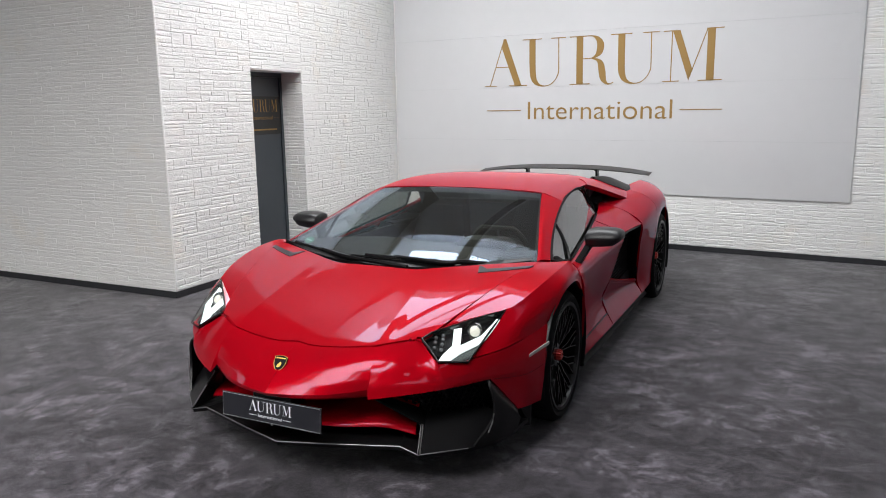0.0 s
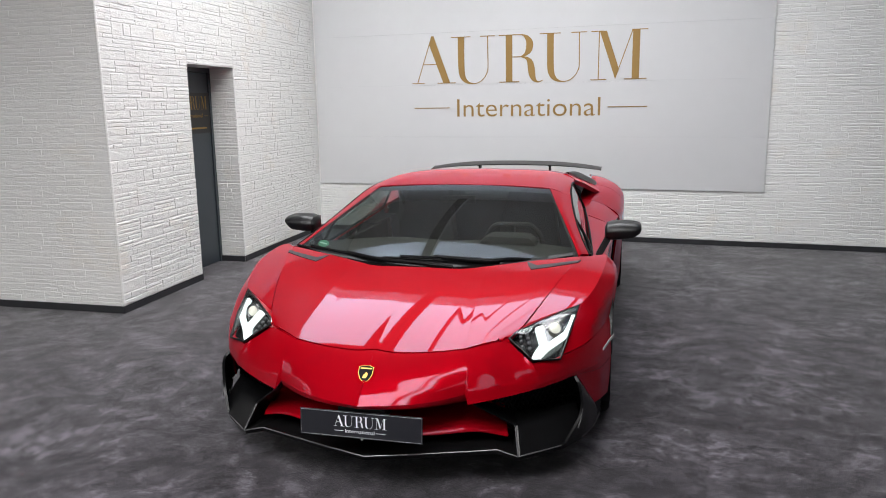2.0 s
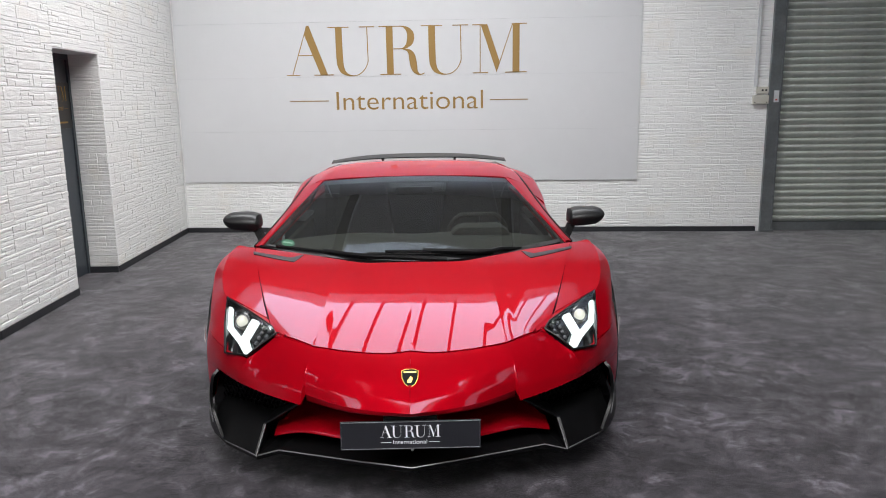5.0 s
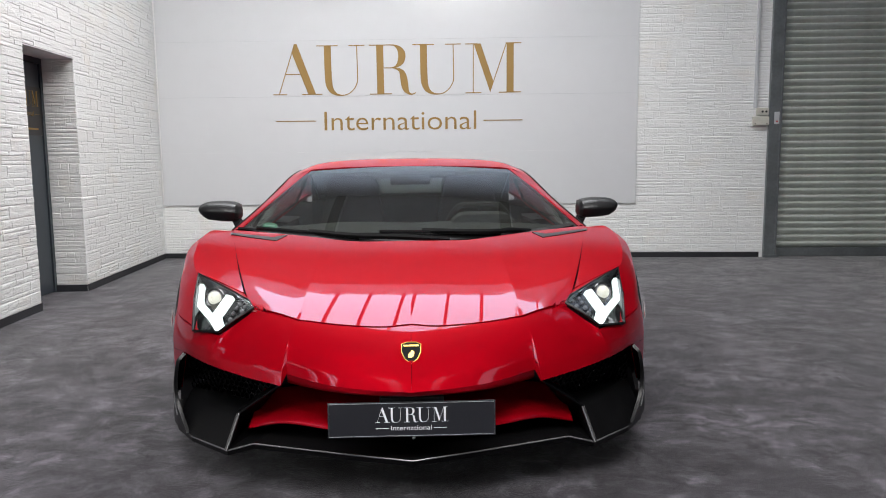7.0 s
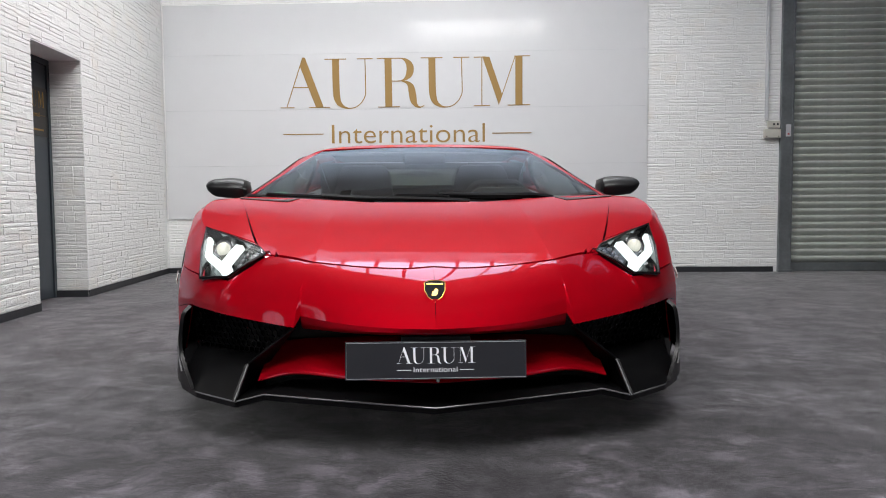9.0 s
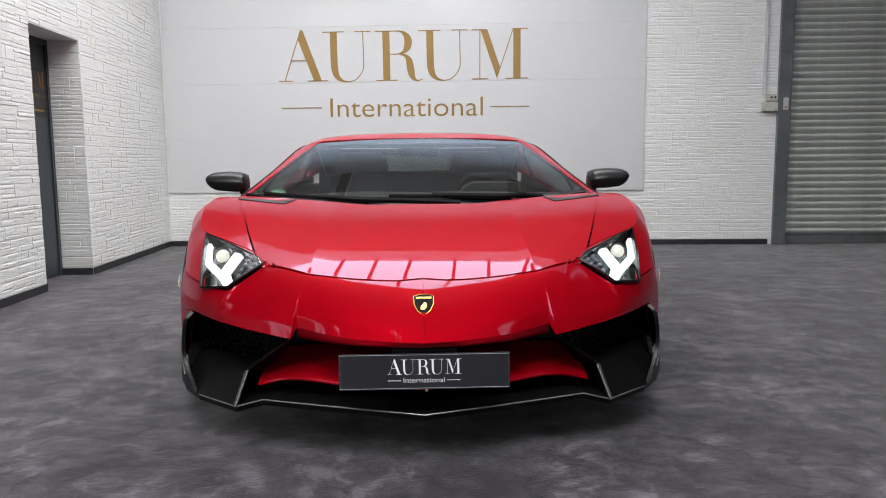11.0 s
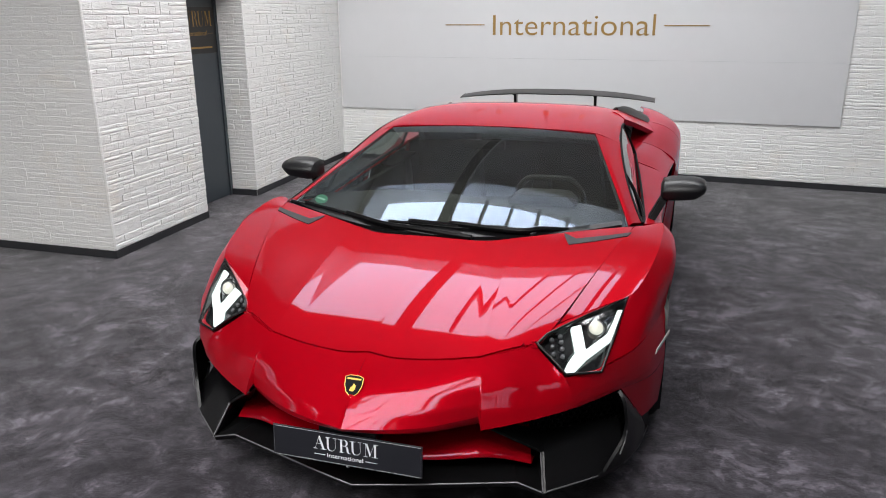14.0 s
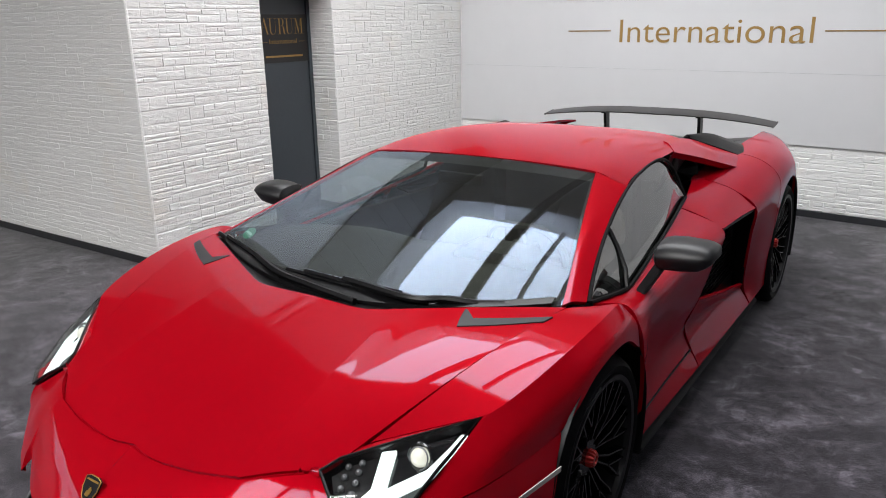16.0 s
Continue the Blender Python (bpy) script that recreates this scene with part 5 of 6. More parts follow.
    for a in np.linspace(2.6, 3.6, 7):
        box(cal, -0.045, 0.045, rim_r * 0.60, rim_r * 0.84, -0.028, 0.028, 0.0, Matrix.Rotation(a, 4, "X"))
    part("brake_caliper", cal, WHEELBLACK, w, smooth=False)
    return w


for s in (1, -1):
    wheel(0.336, 0.255, s, (s * 0.838, 0.0, 0.336))
    wheel(0.358, 0.340, s, (s * 0.838, 2.70, 0.358))

# ---- rear wing ----
wing = new("rear_wing")
wing.parent = car
bm = bmesh.new()
secs = []
for x in np.linspace(-0.80, 0.80, 33):
    k = abs(x) / 0.80
    z = 1.032 - 0.048 * k ** 2.6
    y0 = 3.175 - 0.03 * (1 - k)
    c = 0.165 - 0.02 * k
    pts = [(0.0, 0.0), (0.25, 0.012), (0.6, 0.022), (1.0, 0.034), (1.0, 0.024), (0.6, 0.004), (0.25, -0.012), (0.06, -0.012)]
    secs.append([bm.verts.new((x, y0 + u * c, z + v * (0.72 - 0.25 * k ** 3))) for u, v in pts])
for a, b in zip(secs, secs[1:]):
    for i in range(8):
        bm.faces.new((a[i], a[(i + 1) % 8], b[(i + 1) % 8], b[i]))
bm.faces.new(secs[0])
bm.faces.new(secs[-1])
bmesh.ops.recalc_face_normals(bm, faces=bm.faces)
part("blade", bm, CARBON, wing, "satin dark carbon wing blade")
for s in (1, -1):
    part("end_plate", prism(bmesh.new(), [(s * 0.801, 3.172, 0.976), (s * 0.801, 3.172, 0.987), (s * 0.801, 3.322, 1.003), (s * 0.801, 3.322, 0.991)], (s * 0.006, 0, 0)), CARBON, wing, smooth=False)
    x = s * 0.334
    part("strut", prism(bmesh.new(), [(x - 0.010, 3.185, 1.024), (x - 0.010, 3.25, 1.034), (x - 0.010, 3.275, 0.83), (x - 0.010, 3.215, 0.83)], (0.020, 0, 0)), BLACK, wing, smooth=False)
    part("strut_cap", prism(bmesh.new(), [(x - 0.014, 3.15, 1.026), (x - 0.014, 3.235, 1.036), (x - 0.014, 3.235, 1.024), (x - 0.014, 3.15, 1.014)], (0.032, 0, 0)), BLACK, wing, smooth=False)

# ---- headlights ----
HL_IN, HL_K, HL_TOP, HL_OUT, HL_BOT = (Vector(p) for p in ((0.549, -0.808, 0.611), (0.577, -0.755, 0.631), (0.824, -0.506, 0.696), (0.766, -0.778, 0.547), (0.656, -0.868, 0.539)))


def headlight(s):
    lamp = new("headlight")
    lamp.parent = car
    f = lambda v: Vector((v.x * s, v.y, v.z))
    e1, e2 = HL_TOP - HL_IN, HL_BOT - HL_IN
    nrm = e2.cross(e1).normalized()
    if nrm.y > 0:
        nrm = -nrm
    bulge = 0.018

    def at(a, b, depth=0.0):
        lift = bulge * max(0.0, 1 - ((a - 0.25) / 0.6) ** 2) * max(0.0, 1 - ((b - 0.55) / 0.8) ** 2)
        return f(HL_IN + e1 * a + e2 * b + nrm * (lift - depth))
    # rim polygon in lamp coordinates
    rim = [(0.0, 0.0), (0.135, -0.095), (0.57, -0.055), (1.0, 0.0), (0.63, 0.68), (0.272, 1.333), (0.0, 1.0), (0.0, 0.5)]
    cx, cy = 0.33, 0.52
    bm = bmesh.new()
    rows = []
    for depth, k in ((0.0, 1.0), (0.03, 0.97), (0.055, 0.90)):
        rows.append([bm.verts.new(at(cx + (a - cx) * k, cy + (b - cy) * k, depth)) for a, b in rim])
    for p, q in zip(rows, rows[1:]):
        for i in range(len(rim)):
            j = (i + 1) % len(rim)
            bm.faces.new((p[i], p[j], q[j], q[i]))
    bm.faces.new(rows[-1])
    bmesh.ops.recalc_face_normals(bm, faces=bm.faces)
    part("housing", bm, GLOSSBLACK, lamp, smooth=False)
    bm = bmesh.new()
    ring = [at(a, b, 0.002) for a, b in rim]
    tube(bm, ring, 0.0045, 6, True)
    part("gasket", bm, BLACK, lamp)
    # painted edge round the lamp's upper side
    bm = bmesh.new()
    edge = [(-0.02, 0.10), (0.0, 0.0), (0.135, -0.095), (0.57, -0.055), (1.0, 0.0)]
    strip = [[bm.verts.new(at(a - c * 0.08, b - c * 0.16, d)) for a, b in edge] for c, d in ((0.0, 0.006), (1.0, 0.014))]
    for i in range(len(edge) - 1):
        bm.faces.new((strip[0][i], strip[0][i + 1], strip[1][i + 1], strip[1][i]))
    part("surround", bm, RED, lamp, "red painted lamp surround")
    # lens: fan of rings, slightly domed
    bm = bmesh.new()
    fr = [[bm.verts.new(at(cx + (a - cx) * k, cy + (b - cy) * k, -0.001)) for a, b in rim] for k in (1.0, 0.75, 0.5, 0.25)]
    c = bm.verts.new(at(cx, cy, -0.001))
    for p, q in zip(fr, fr[1:]):
        for i in range(len(rim)):
            j = (i + 1) % len(rim)
            bm.faces.new((p[i], p[j], q[j], q[i]))
    for i in range(len(rim)):
        bm.faces.new((fr[-1][i], fr[-1][(i + 1) % len(rim)], c))
    bmesh.ops.recalc_face_normals(bm, faces=bm.faces)
    lens = part("lens", bm, LENS, lamp, "clear domed lens")
    lens.visible_shadow = False

    def slab(name, poly, depth, thick, mat, label=""):
        bm = bmesh.new()
        a = [bm.verts.new(at(u, v, depth)) for u, v in poly]
        b = [bm.verts.new(at(u, v, depth + thick)) for u, v in poly]
        n = len(poly)
        bm.faces.new(a)
        for i in range(n):
            bm.faces.new((a[i], a[(i + 1) % n], b[(i + 1) % n], b[i]))
        bmesh.ops.recalc_face_normals(bm, faces=bm.faces)
        part(name, bm, mat, lamp, label, False)
    slab("light_bar", [(0.02, 0.90), (0.10, 1.00), (0.285, 0.87), (0.563, 0.766), (0.89, 0.19), (0.855, 0.14), (0.754, 0.32), (0.577, 0.586), (0.311, 0.686), (0.237, 0.60), (0.10, 0.76)], 0.018, 0.02, LED, "white lit daytime running bar")
    slab("light_bar", [(0.311, 0.68), (0.457, 0.06), (0.375, 0.0), (0.237, 0.592)], 0.018, 0.02, LED, "white lit daytime running bar")
    slab("shroud", [(0.05, 0.10), (0.16, 0.02), (0.36, 0.03), (0.23, 0.55), (0.06, 0.72), (0.02, 0.5)], 0.034, 0.004, BLACK)
    slab("shroud", [(0.47, 0.02), (0.90, 0.05), (0.75, 0.28), (0.58, 0.54), (0.33, 0.64)], 0.045, 0.004, GLOSSBLACK)
    # projector: cream lit dome in a grey ring, set in a short dark barrel
    bm = bmesh.new()
    bmesh.ops.create_uvsphere(bm, u_segments=24, v_segments=14, radius=0.025)
    p = part("projector", bm, LEDCORE, lamp, "lit round low-beam lens")
    p.location = at(0.575, 0.27, 0.036)
    for radius, thick, back, mat, name in ((0.0275, 0.0022, 0.0, EDGE, "projector_ring"), (0.034, 0.0045, 0.006, GLOSSBLACK, "barrel")):
        bm = bmesh.new()
        tube(bm, [p.location + Vector((radius * math.cos(a), back - 0.008 + 0.35 * radius * math.sin(a), radius * math.sin(a))) for a in np.linspace(0, math.tau, 25)[:-1]], thick, 6, True)
        part(name, bm, mat, lamp)
    for a, b in ((0.162, 0.03), (0.245, 0.05), (0.118, 0.20), (0.206, 0.20), (0.075, 0.38), (0.165, 0.37), (0.12, 0.54)):
        bm = bmesh.new()
        bmesh.ops.create_uvsphere(bm, u_segments=10, v_segments=6, radius=0.0085)
        o = part("led_dot", bm, EDGE, lamp)
        o.location = at(a, b, 0.030)
    return lamp


for s in (1, -1):
    headlight(s)


# ---- lower front: splitter, fangs, intakes ----
spl = new("front_splitter")
spl.parent = car
edge = [(0, -1.140, 0.180), (0.20, -1.087, 0.184), (0.40, -1.028, 0.188), (0.528, -0.990, 0.191), (0.616, -0.995, 0.171), (0.70, -0.917, 0.168), (0.779, -0.841, 0.165), (0.86, -0.73, 0.168), (0.905, -0.62, 0.178), (0.93, -0.50, 0.19)]
bm = bmesh.new()
full = [Vector((-x, y, z)) for x, y, z in edge[:0:-1]] + [Vector(p) for p in edge]
top = [bm.verts.new(p) for p in full]
low = [bm.verts.new(p + Vector((0, 0.006, -0.020))) for p in full]
bt = [bm.verts.new((p.x * 0.75, -0.52, p.z - 0.02)) for p in full]
tb = [bm.verts.new((p.x * 0.75, -0.52, p.z + 0.004)) for p in full]
for i in range(len(full) - 1):
    bm.faces.new((top[i], low[i], low[i + 1], top[i + 1]))
    bm.faces.new((low[i], bt[i], bt[i + 1], low[i + 1]))
    bm.faces.new((tb[i], top[i], top[i + 1], tb[i + 1]))
bmesh.ops.recalc_face_normals(bm, faces=bm.faces)
part("blade", bm, BLACK, spl, smooth=False)
part("worn_edge", tube(bmesh.new(), [p + Vector((0, -0.001, 0.000)) for p in full[3:-3]], 0.0028, 6), EDGE, spl, "thin scuffed grey edge")
for s in (1, -1):
    intake = new("corner_intake")
    intake.parent = car
    S = lambda x, y, z: (s * x, y, z)
    # ramp rising from the splitter into the intake
    g = net([[S(0.616, -0.993, 0.172), S(0.70, -0.917, 0.169), S(0.779, -0.843, 0.166), S(0.855, -0.735, 0.170)],
             [S(0.604, -0.945, 0.222), S(0.69, -0.860, 0.225), S(0.765, -0.790, 0.225), S(0.845, -0.695, 0.225)],
             [S(0.590, -0.890, 0.268), S(0.675, -0.80, 0.272), S(0.75, -0.735, 0.272), S(0.83, -0.64, 0.272)],
             [S(0.560, -0.74, 0.285), S(0.65, -0.70, 0.285), S(0.73, -0.66, 0.285), S(0.81, -0.60, 0.285)]], 10, 12)
    part("ramp", skin(bmesh.new(), g, 0.008, 0, "nsew"), BLACK, intake, "smooth satin black ramp")
    # inner wall with strut up to the fold
    part("inner_wall", prism(bmesh.new(), [S(0.616, -0.995, 0.171), S(0.592, -0.908, 0.268), S(0.424, -1.020, 0.402), S(0.424, -0.97, 0.402), S(0.56, -0.80, 0.285), S(0.60, -0.80, 0.18)], (s * 0.010, 0, 0)), BLACK, intake, smooth=False)
    part("strut_edge", tube(bmesh.new(), [S(0.616, -0.998, 0.172), S(0.592, -0.911, 0.269), S(0.424, -1.024, 0.404)], 0.0042, 6), BLACK, intake)
    part("bright_edge", tube(bmesh.new(), [S(0.617, -1.000, 0.172), S(0.592, -0.914, 0.268)], 0.003, 6), EDGE, intake)
    # outer pillar
    g = net([[S(0.83, -0.722, 0.437), S(0.862, -0.652, 0.36), S(0.906, -0.565, 0.256)],
             [S(0.852, -0.745, 0.40), S(0.880, -0.68, 0.33), S(0.915, -0.585, 0.245)],
             [S(0.860, -0.745, 0.28), S(0.890, -0.67, 0.26), S(0.92, -0.57, 0.22)],
             [S(0.800, -0.825, 0.170), S(0.870, -0.72, 0.170), S(0.915, -0.60, 0.18)]], 14, 8)
    part("outer_pillar", skin(bmesh.new(), g, 0.012, 0, "nsew"), BLACK, intake)
    part("pillar_edge", tube(bmesh.new(), [S(0.862, -0.752, 0.300), S(0.858, -0.757, 0.265), S(0.845, -0.775, 0.22)], 0.003, 6), EDGE, intake)
    part("rear_wall", prism(bmesh.new(), [S(0.42, -0.72, 0.14), S(0.42, -0.72, 0.46), S(0.80, -0.62, 0.50), S(0.93, -0.46, 0.44), S(0.93, -0.46, 0.14)], (0, 0.01, 0)), BLACK, intake, smooth=False)
    bm = bmesh.new()
    o, ux, uz = Vector(S(0.46, -0.88, 0.275)), Vector((s * 0.80, 0.55, -0.02)).normalized(), Vector((0, -0.15, 1)).normalized()
    honeycomb(bm, o, ux, uz, 26, 11, 0.024, lambda x, z: z > 0.115 - x * 0.75 and x < 0.455, deep=(0, 0.014, 0))
    part("mesh_grille", bm, BLACK, intake, "black honeycomb grille")

# centre opening: red lower vane, dark cavity, tow cover
bm = bmesh.new()
for s in (1, -1):
    g = net([[(0, -0.86, 0.345), (s * 0.25, -0.85, 0.342), (s * 0.42, -0.83, 0.335), (s * 0.53, -0.80, 0.320)],
             [(0, -0.97, 0.295), (s * 0.25, -0.94, 0.297), (s * 0.42, -0.90, 0.298), (s * 0.545, -0.85, 0.275)],
             [(0, -1.045, 0.243), (s * 0.25, -1.005, 0.249), (s * 0.43, -0.955, 0.258), (s * 0.56, -0.905, 0.222)],
             [(0, -1.030, 0.228), (s * 0.25, -0.992, 0.233), (s * 0.43, -0.942, 0.240), (s * 0.56, -0.89, 0.210)],
             [(0, -0.86, 0.222), (s * 0.25, -0.86, 0.225), (s * 0.43, -0.84, 0.225), (s * 0.56, -0.80, 0.205)]], 20, 18)
    skin(bm, g, 0, 0, "", centre=np.array([0, -0.8, 0.28]))
part("lower_vane", bm, RED, car, "red vane across the lower grille")
bm = bmesh.new()
box(bm, -0.56, 0.56, -0.80, -0.74, 0.13, 0.47)
part("grille_backing", bm, BLACK, car, smooth=False)
part("number_mount", boxed(-0.10, 0.10, -1.155, -1.02, 0.352, 0.395, 0.004), BLACK, car, smooth=False)

# ---- front plate ----
plate = thing("dealer_plate", "anthracite dealer plate with silver print on the car's nose", "plate", "", pose(0, -1.168, 0.273, 90 - 4, 0, 0))
part("plate_base", boxed(-0.26, 0.26, 0, 0.110, 0, 0.006, 0.002), PLATE, plate, smooth=False)
bm = bmesh.new()
rim = [(-0.256, 0.004), (0.256, 0.004), (0.256, 0.106), (-0.256, 0.106)]
tube(bm, [(x, y, 0.006) for x, y in rim], 0.0009, 6, True)
part("plate_rim", bm, RIMGREY, plate, "pale rounded plate rim")
mark(0.225, 0.045, pose(-0.113, 0.047, 0.006), SILVER, plate, 0.0012, "silver_stroke")
words("International", 0.0145, 0.125, SILVER, plate, pose(-0.0645, 0.0215, 0.006), depth=0.0012)
for a, b in ((-0.112, -0.072), (0.068, 0.108)):
    part("silver_rule", boxed(a, b, 0.027, 0.0285, 0.006, 0.0072), SILVER, plate, smooth=False)
bm = bmesh.new()
bmesh.ops.create_uvsphere(bm, u_segments=12, v_segments=8, radius=0.006)
p = part("plate_screw", bm, STEEL, plate)
p.location = (0.005, -0.004, 0.0)

# ---- badge: plain shield ----
badge = new("badge")
badge.parent = car
badge.matrix_local = pose(0, -1.084, 0.514, 54, 0, 0)
shield = [(-0.031, 0.030), (-0.015, 0.036), (0.015, 0.036), (0.031, 0.030), (0.030, 0.002), (0.020, -0.020), (0.0, -0.036), (-0.020, -0.020), (-0.030, 0.002)]
part("shield", prism(bmesh.new(), [(x, y, 0.0) for x, y in shield], (0, 0, 0.006)), MATTBLACK, badge, "black shield with gold rim", False)
part("rim", tube(bmesh.new(), [(x, y, 0.006) for x, y in shield], 0.0014, 6, True), BADGEGOLD, badge)
part("device", prism(bmesh.new(), [(x * 0.011, y * 0.014 - 0.004, 0.0062) for x, y in ((-0.9, -0.8), (0.2, -0.9), (0.8, -0.3), (0.9, 0.5), (0.2, 0.9), (-0.2, 0.3), (-0.7, 0.0))], (0, 0, 0.002)), BADGEGOLD, badge, smooth=False)
part("band", prism(bmesh.new(), [(-0.024, 0.022, 0.0062), (0.024, 0.022, 0.0062), (0.024, 0.027, 0.0062), (-0.024, 0.027, 0.0062)], (0, 0, 0.001)), BADGEGOLD, badge, smooth=False)


# ---- mirrors ----
def mirror(s):
    mr = new("wing_mirror")
    mr.parent = car
    bm = bmesh.new()
    # section from the front sill over the rounded crown to the square back edge
    section = [(-0.58, -1.0), (-0.70, -0.93), (-0.80, -0.70), (-0.97, -0.22), (-1.0, -0.08), (-0.985, 0.08), (-0.90, 0.34), (-0.72, 0.66), (-0.48, 0.86), (-0.18, 0.96), (0.30, 1.0),
               (0.82, 0.95), (0.97, 0.82), (1.0, 0.55), (1.0, -0.70), (0.96, -0.92), (0.82, -1.0)]
    rings = []
    for x, y, lo, hi, ry in ((0.908, 0.608, 0.826, 0.872, 0.050), (0.912, 0.602, 0.820, 0.884, 0.064), (0.922, 0.595, 0.812, 0.900, 0.074), (0.950, 0.590, 0.808, 0.910, 0.078), (1.00, 0.590, 0.811, 0.914, 0.078),
                             (1.064, 0.595, 0.818, 0.911, 0.076), (1.086, 0.598, 0.830, 0.907, 0.074), (1.106, 0.602, 0.846, 0.898, 0.068), (1.114, 0.606, 0.858, 0.888, 0.056)):
        z, rz = (lo + hi) / 2, (hi - lo) / 2
        rings.append([bm.verts.new((s * x, y + ry * c, z + rz * sn)) for c, sn in section])
    n = len(section)
    for a, b in zip(rings, rings[1:]):
        for k in range(n):
            bm.faces.new((a[k], a[(k + 1) % n], b[(k + 1) % n], b[k]))
    bm.faces.new(rings[0])
    bm.faces.new(rings[-1])
    bmesh.ops.recalc_face_normals(bm, faces=bm.faces)
    part("housing", bm, MIRRORBLACK, mr, "satin black mirror housing")
    bm = bmesh.new()
    box(bm, -0.085, 0.085, -0.004, 0.0, -0.032, 0.032, 0.001, pose(s * 1.0, 0.672, 0.862))
    part("mirror_glass", bm, CHROME, mr, smooth=False)
    bm = bmesh.new()
    prism(bm, [(s * 0.848, 0.520, 0.700), (s * 0.848, 0.590, 0.700), (s * 0.912, 0.640, 0.822), (s * 0.912, 0.565, 0.822)], (s * 0.040, 0.0, 0.0))
    bmesh.ops.bevel(bm, geom=list(bm.edges), offset=0.006, segments=2, affect="EDGES")
    part("stalk", bm, MATTBLACK, mr, smooth=False)


for s in (1, -1):
    mirror(s)
    # cowl vents, side reflectors
    S = lambda x, y, z: (s * x, y, z)
    bm = bmesh.new()
    for rows in ((((0.572, -0.222), (0.66, -0.176), (0.735, -0.130), (0.793, -0.090)), ((0.592, -0.162), (0.667, -0.126), (0.744, -0.085), (0.805, -0.050))),
                 (((0.572, -0.222), (0.554, -0.172), (0.540, -0.122)), ((0.594, -0.162), (0.572, -0.142), (0.546, -0.119)))):
        g = net([[(s * x, y, on_hood(x, y, 0.003)) for x, y in row] for row in rows], 5, 12)
        skin(bm, g, 0.010, 0, "nsew")
    part("cowl_vent", bm, TRIM, car, "dark grey cowl vent")
    part("side_reflector", prism(bmesh.new(), [S(0.935, -0.505, 0.486), S(0.9785, -0.352, 0.506), S(0.9795, -0.350, 0.522), S(0.9365, -0.505, 0.502)], (s * 0.003, 0, 0)), AMBERLESS, car, "pale side reflector", False)

# ---- cowl, wipers, interior ----
bm = bmesh.new()
for s in (1, -1):
    g = net([[(0, -0.245, 0.766), (s * 0.24, -0.250, 0.770), (s * 0.35, -0.205, 0.777), (s * 0.58, -0.08, 0.788), (s * 0.80, 0.030, 0.800)],
             [(0, -0.17, 0.757), (s * 0.25, -0.15, 0.762), (s * 0.38, -0.11, 0.768), (s * 0.6, -0.03, 0.780), (s * 0.795, 0.075, 0.797)]], 4, 18)
    skin(bm, g, 0, 0, "")
part("cowl", bm, BLACK, car, "black plastic scuttle below the windscreen")
GRID = screen(60)


def on_glass(x, v, lift=0.012):
    row = GRID[int(round(v * 59))]
    k = abs(x)
    y, z = np.interp(k, row[:, 0], row[:, 1]), np.interp(k, row[:, 0], row[:, 2])
    return Vector((x, y, z + lift))


bm = bmesh.new()
for s in (1, -1):
    xs = np.linspace(0, 0.76, 20)
    g = np.array([[tuple(on_glass(s * x, v * (1 - 0.5 * x), h)) for x in xs] for v, h in ((0.0, -0.004), (0.0, 0.012), (0.055, 0.012), (0.062, 0.002))])
    skin(bm, g, 0, 0, "", centre=np.array([0, 0.4, 0.2]))
bmesh.ops.remove_doubles(bm, verts=bm.verts, dist=1e-4)
part("wiper_cover", bm, BLACK, car, "black plastic wiper cover")


def wiper(pts_arm, pts_blade):
    w = new("wiper")
    w.parent = car
    part("arm", tube(bmesh.new(), [tuple(p) for p in spline([tuple(p) for p in pts_arm], 12)], 0.013, 6), BLACK, w)
    bl = [tuple(p) for p in spline([tuple(p) for p in pts_blade], 14)]
    part("blade", tube(bmesh.new(), bl, 0.010, 6), BLACK, w)
    part("carrier", tube(bmesh.new(), [(x, y, z + 0.012) for x, y, z in bl[2:-2]], 0.010, 6), GLOSSBLACK, w)


wiper([(0.17, -0.215, 0.782), (-0.05, -0.195, 0.793), (-0.24, -0.160, 0.797), (-0.45, -0.07, 0.808)], [(-0.22, -0.165, 0.784), (-0.50, -0.055, 0.795), (-0.79, 0.045, 0.814)])
wiper([(0.545, -0.050, 0.796), (0.44, -0.10, 0.808), (0.34, -0.145, 0.806), (0.05, -0.125, 0.812)], [(0.40, -0.125, 0.797), (0.08, -0.13, 0.795), (-0.232, -0.118, 0.797)])

dash = new("dashboard")
dash.parent = car
bm = bmesh.new()
for s in (1, -1):
    g = net([[(0, -0.23, 0.755), (s * 0.4, -0.14, 0.762), (s * 0.77, 0.06, 0.785)],
             [(0, 0.15, 0.795), (s * 0.38, 0.18, 0.80), (s * 0.76, 0.22, 0.79)],
             [(0, 0.42, 0.80), (s * 0.36, 0.45, 0.805), (s * 0.76, 0.42, 0.775)],
             [(0, 0.50, 0.73), (s * 0.36, 0.52, 0.74), (s * 0.76, 0.50, 0.70)],
             [(0, 0.52, 0.45), (s * 0.36, 0.50, 0.45), (s * 0.76, 0.50, 0.45)]], 20, 12)
    skin(bm, g, 0, 0, "")
part("top_pad", bm, LEATHER, dash)
bm = boxed(0.20, 0.54, 0.30, 0.47, 0.79, 0.855, 0.03)
for v in bm.verts:
    k = max(0.0, v.co.z - 0.79) / 0.065
    v.co.x = 0.37 + (v.co.x - 0.37) * (1 - 0.34 * k ** 2)
part("binnacle", bm, LEATHER, dash)
wheel_s = new("steering_wheel")
wheel_s.parent = car
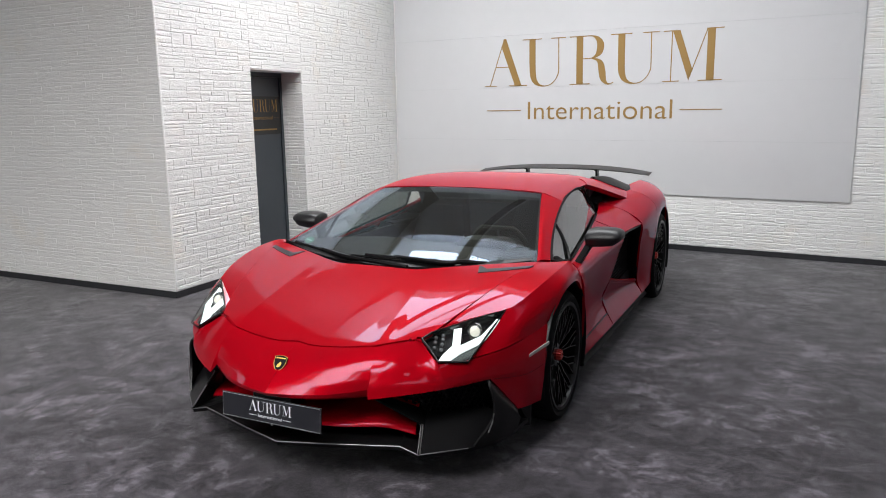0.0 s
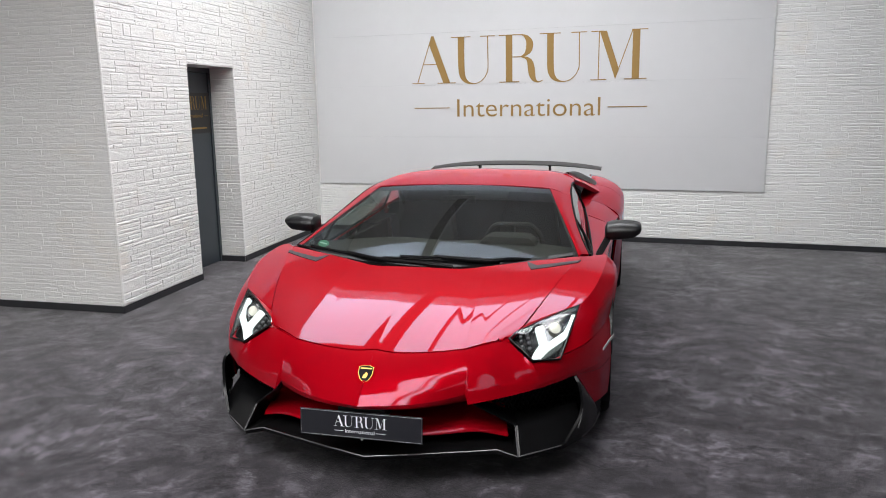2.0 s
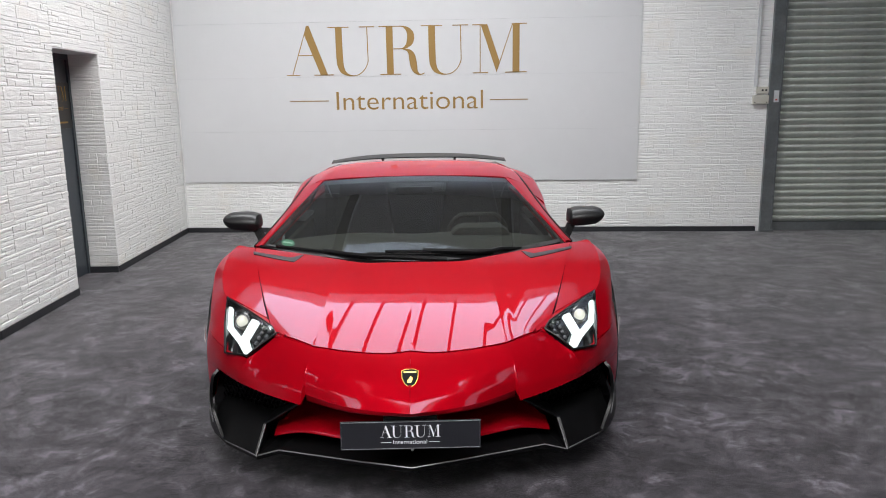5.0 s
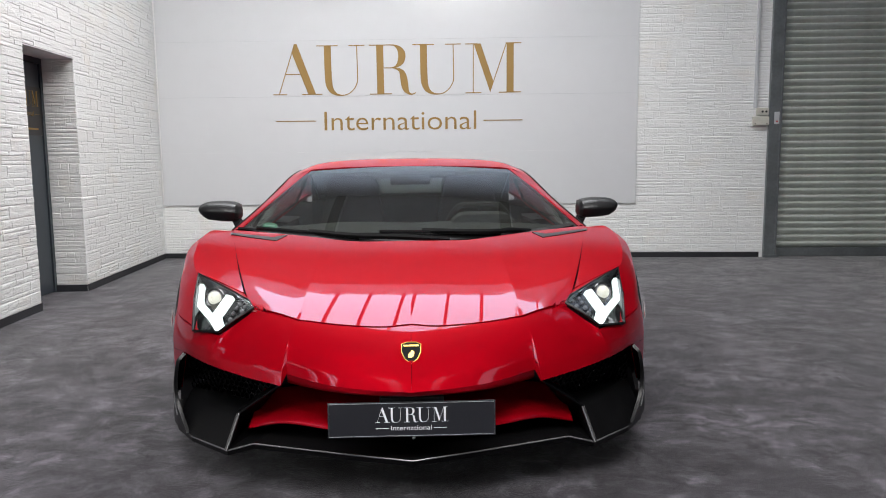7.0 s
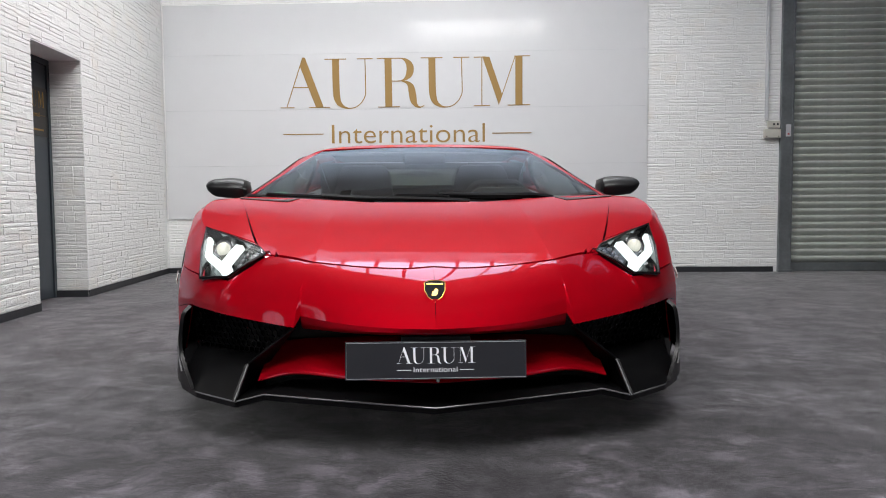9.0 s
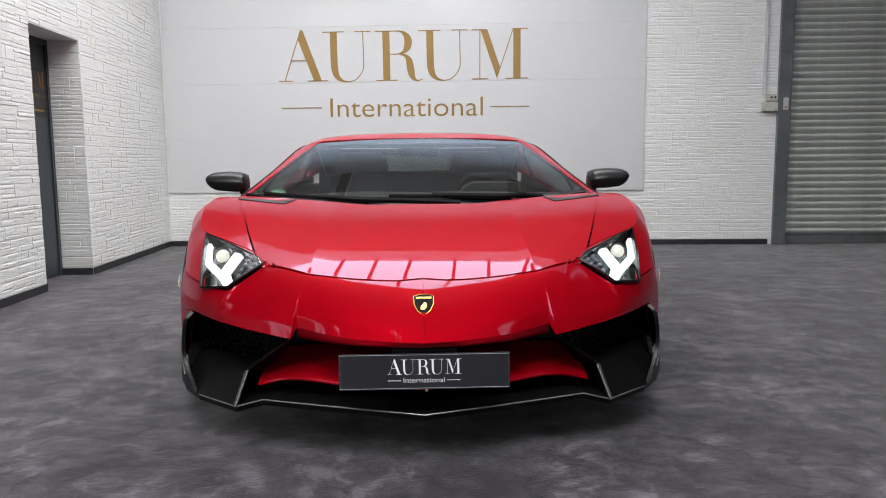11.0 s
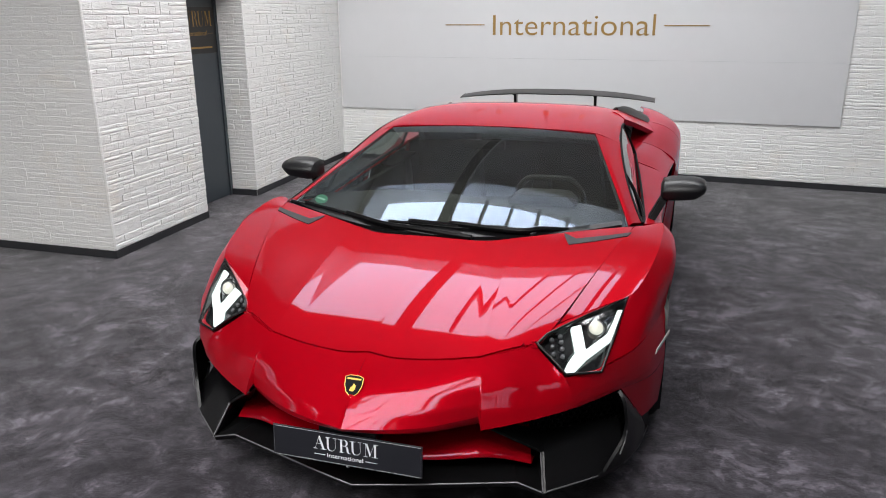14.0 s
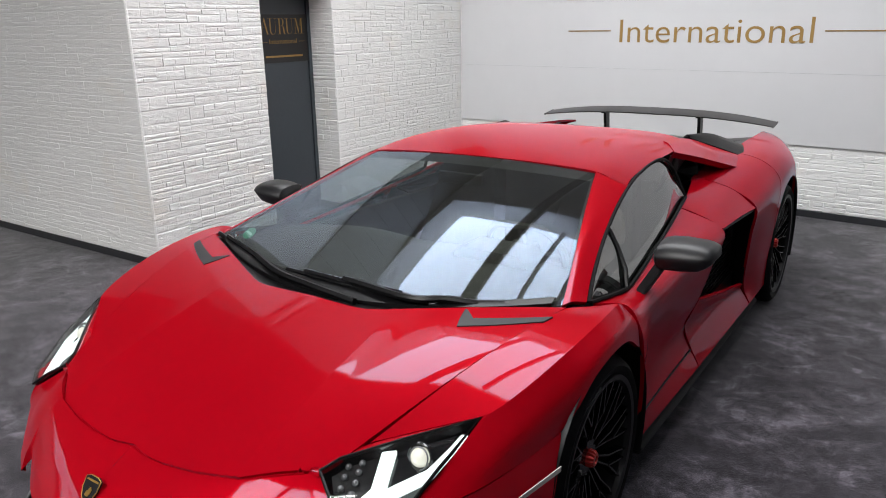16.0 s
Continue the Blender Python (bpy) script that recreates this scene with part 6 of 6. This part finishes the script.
wheel_s.matrix_local = pose(0.37, 0.62, 0.76, -65)
part("rim", tube(bmesh.new(), [(0.17 * math.cos(a), 0.165 * max(math.sin(a), -0.82), 0) for a in np.linspace(0, math.tau, 40)[:-1]], 0.016, 8, True), LEATHER, wheel_s)
part("hub", boxed(-0.06, 0.06, -0.05, 0.05, -0.02, 0.02, 0.015), LEATHER, wheel_s)
for a in (0, math.pi, -math.pi / 2):
    part("spoke", tube(bmesh.new(), [(0.05 * math.cos(a), 0.05 * math.sin(a), 0), (0.155 * math.cos(a), 0.14 * math.sin(a), 0)], 0.014, 6), TRIM, wheel_s)
for s in (1, -1):
    seat = new("seat")
    seat.parent = car
    seat.matrix_local = pose(s * 0.37, 1.05, 0.36)
    part("cushion", boxed(-0.24, 0.24, -0.25, 0.25, 0.0, 0.16, 0.05), LEATHER, seat)
    bm = bmesh.new()
    box(bm, -0.25, 0.25, -0.07, 0.07, 0.0, 0.58, 0.05)
    for v in bm.verts:
        k = v.co.z / 0.58
        v.co.x *= 1.0 - 0.45 * max(0.0, k - 0.55) / 0.45
        v.co.y += 0.20 * k
    ob = part("backrest", bm, LEATHER, seat)
    ob.location = (0, 0.22, 0.08)
bm = bmesh.new()
box(bm, -0.66, 0.66, 1.58, 1.64, 0.3, 0.895, 0.01)
box(bm, -0.66, -0.30, 1.58, 1.64, 0.897, 1.04, 0.01)
box(bm, 0.30, 0.66, 1.58, 1.64, 0.897, 1.04, 0.01)
box(bm, -0.298, 0.298, 1.58, 1.64, 1.00, 1.04, 0.01)
part("bulkhead", bm, LEATHER, car)
part("rear_window", boxed(-0.30, 0.30, 1.642, 1.646, 0.89, 1.005), SIDEGLASS, car, smooth=False)
part("headliner", boxed(-0.52, 0.52, 0.92, 1.6, 1.045, 1.06, 0.004), LEATHER, car)
part("rear_view_mirror", boxed(-0.11, 0.11, 0.70, 0.73, 0.985, 1.035, 0.010), BLACK, car)
part("cabin_floor", boxed(-0.74, 0.74, -0.1, 1.6, 0.36, 0.40), LEATHER, car, smooth=False)
for s in (1, -1):
    part("door_trim", boxed(s * 0.76 - 0.02, s * 0.76 + 0.02, 0.2, 1.55, 0.36, 0.735, 0.015), LEATHER, car)
# round green sticker in the screen corner
bm = bmesh.new()
c = on_glass(-0.655, 0.12, -0.008)
t1 = (on_glass(-0.60, 0.12, -0.008) - on_glass(-0.70, 0.12, -0.008)).normalized()
t2 = (on_glass(-0.64, 0.17, -0.008) - on_glass(-0.64, 0.10, -0.008)).normalized()
nn = t1.cross(t2).normalized()
prism(bm, [tuple(c + t1 * 0.042 * math.cos(a) + t2 * 0.036 * math.sin(a)) for a in np.linspace(0, math.tau, 25)[:-1]], tuple(nn * 0.0015))
st = part("sticker", bm, STICKER, car, "round green sticker in the windscreen corner", False)
part("print_bar", prism(bmesh.new(), [tuple(c + t1 * a + t2 * b + nn * 0.0018) for a, b in ((-0.028, -0.006), (0.028, -0.006), (0.028, 0.006), (-0.028, 0.006))], tuple(nn * 0.001)), STICKERPALE, st, smooth=False)

# ---- stone courses, last ----
lay_slips(wall_left, [(0.0, D0, 0.059, 3.2), (D0, D1, DH + 0.005, 3.2), (D1, LEFT_LEN - 0.01, 0.059, 3.2)], (0.0, 1.17, 0.07, 1.5), 5)
lay_slips(wall_back, [(0.02, G0 - 0.03, 0.059, 0.60), (5.385, G0 - 0.03, 0.595, 3.6), (0.02, 5.37, 2.995, 3.6)], (3.0, 6.8, 0.07, 0.60), 6)
lay_slips(wall_nook, [(NOOK_LEN - 3.6, NOOK_LEN - 0.01, 0.059, 3.2)], (NOOK_LEN - 1.6, NOOK_LEN, 0.07, 1.2), 7, 0.6)
# reveal of the doorway
for off, a in ((D1, "far"),):
    rev = new("reveal_" + a)
    rev.matrix_world = LEFT @ pose(off, DD, 0, 0, 0, -90)
    tagged(rev, "white painted stone-slip reveal of the doorway", "wall", kind="structure")
    lay_slips(rev, [(0.0, DD, 0.059, DH - 0.01)], (0, 1, 0, 3), 8)
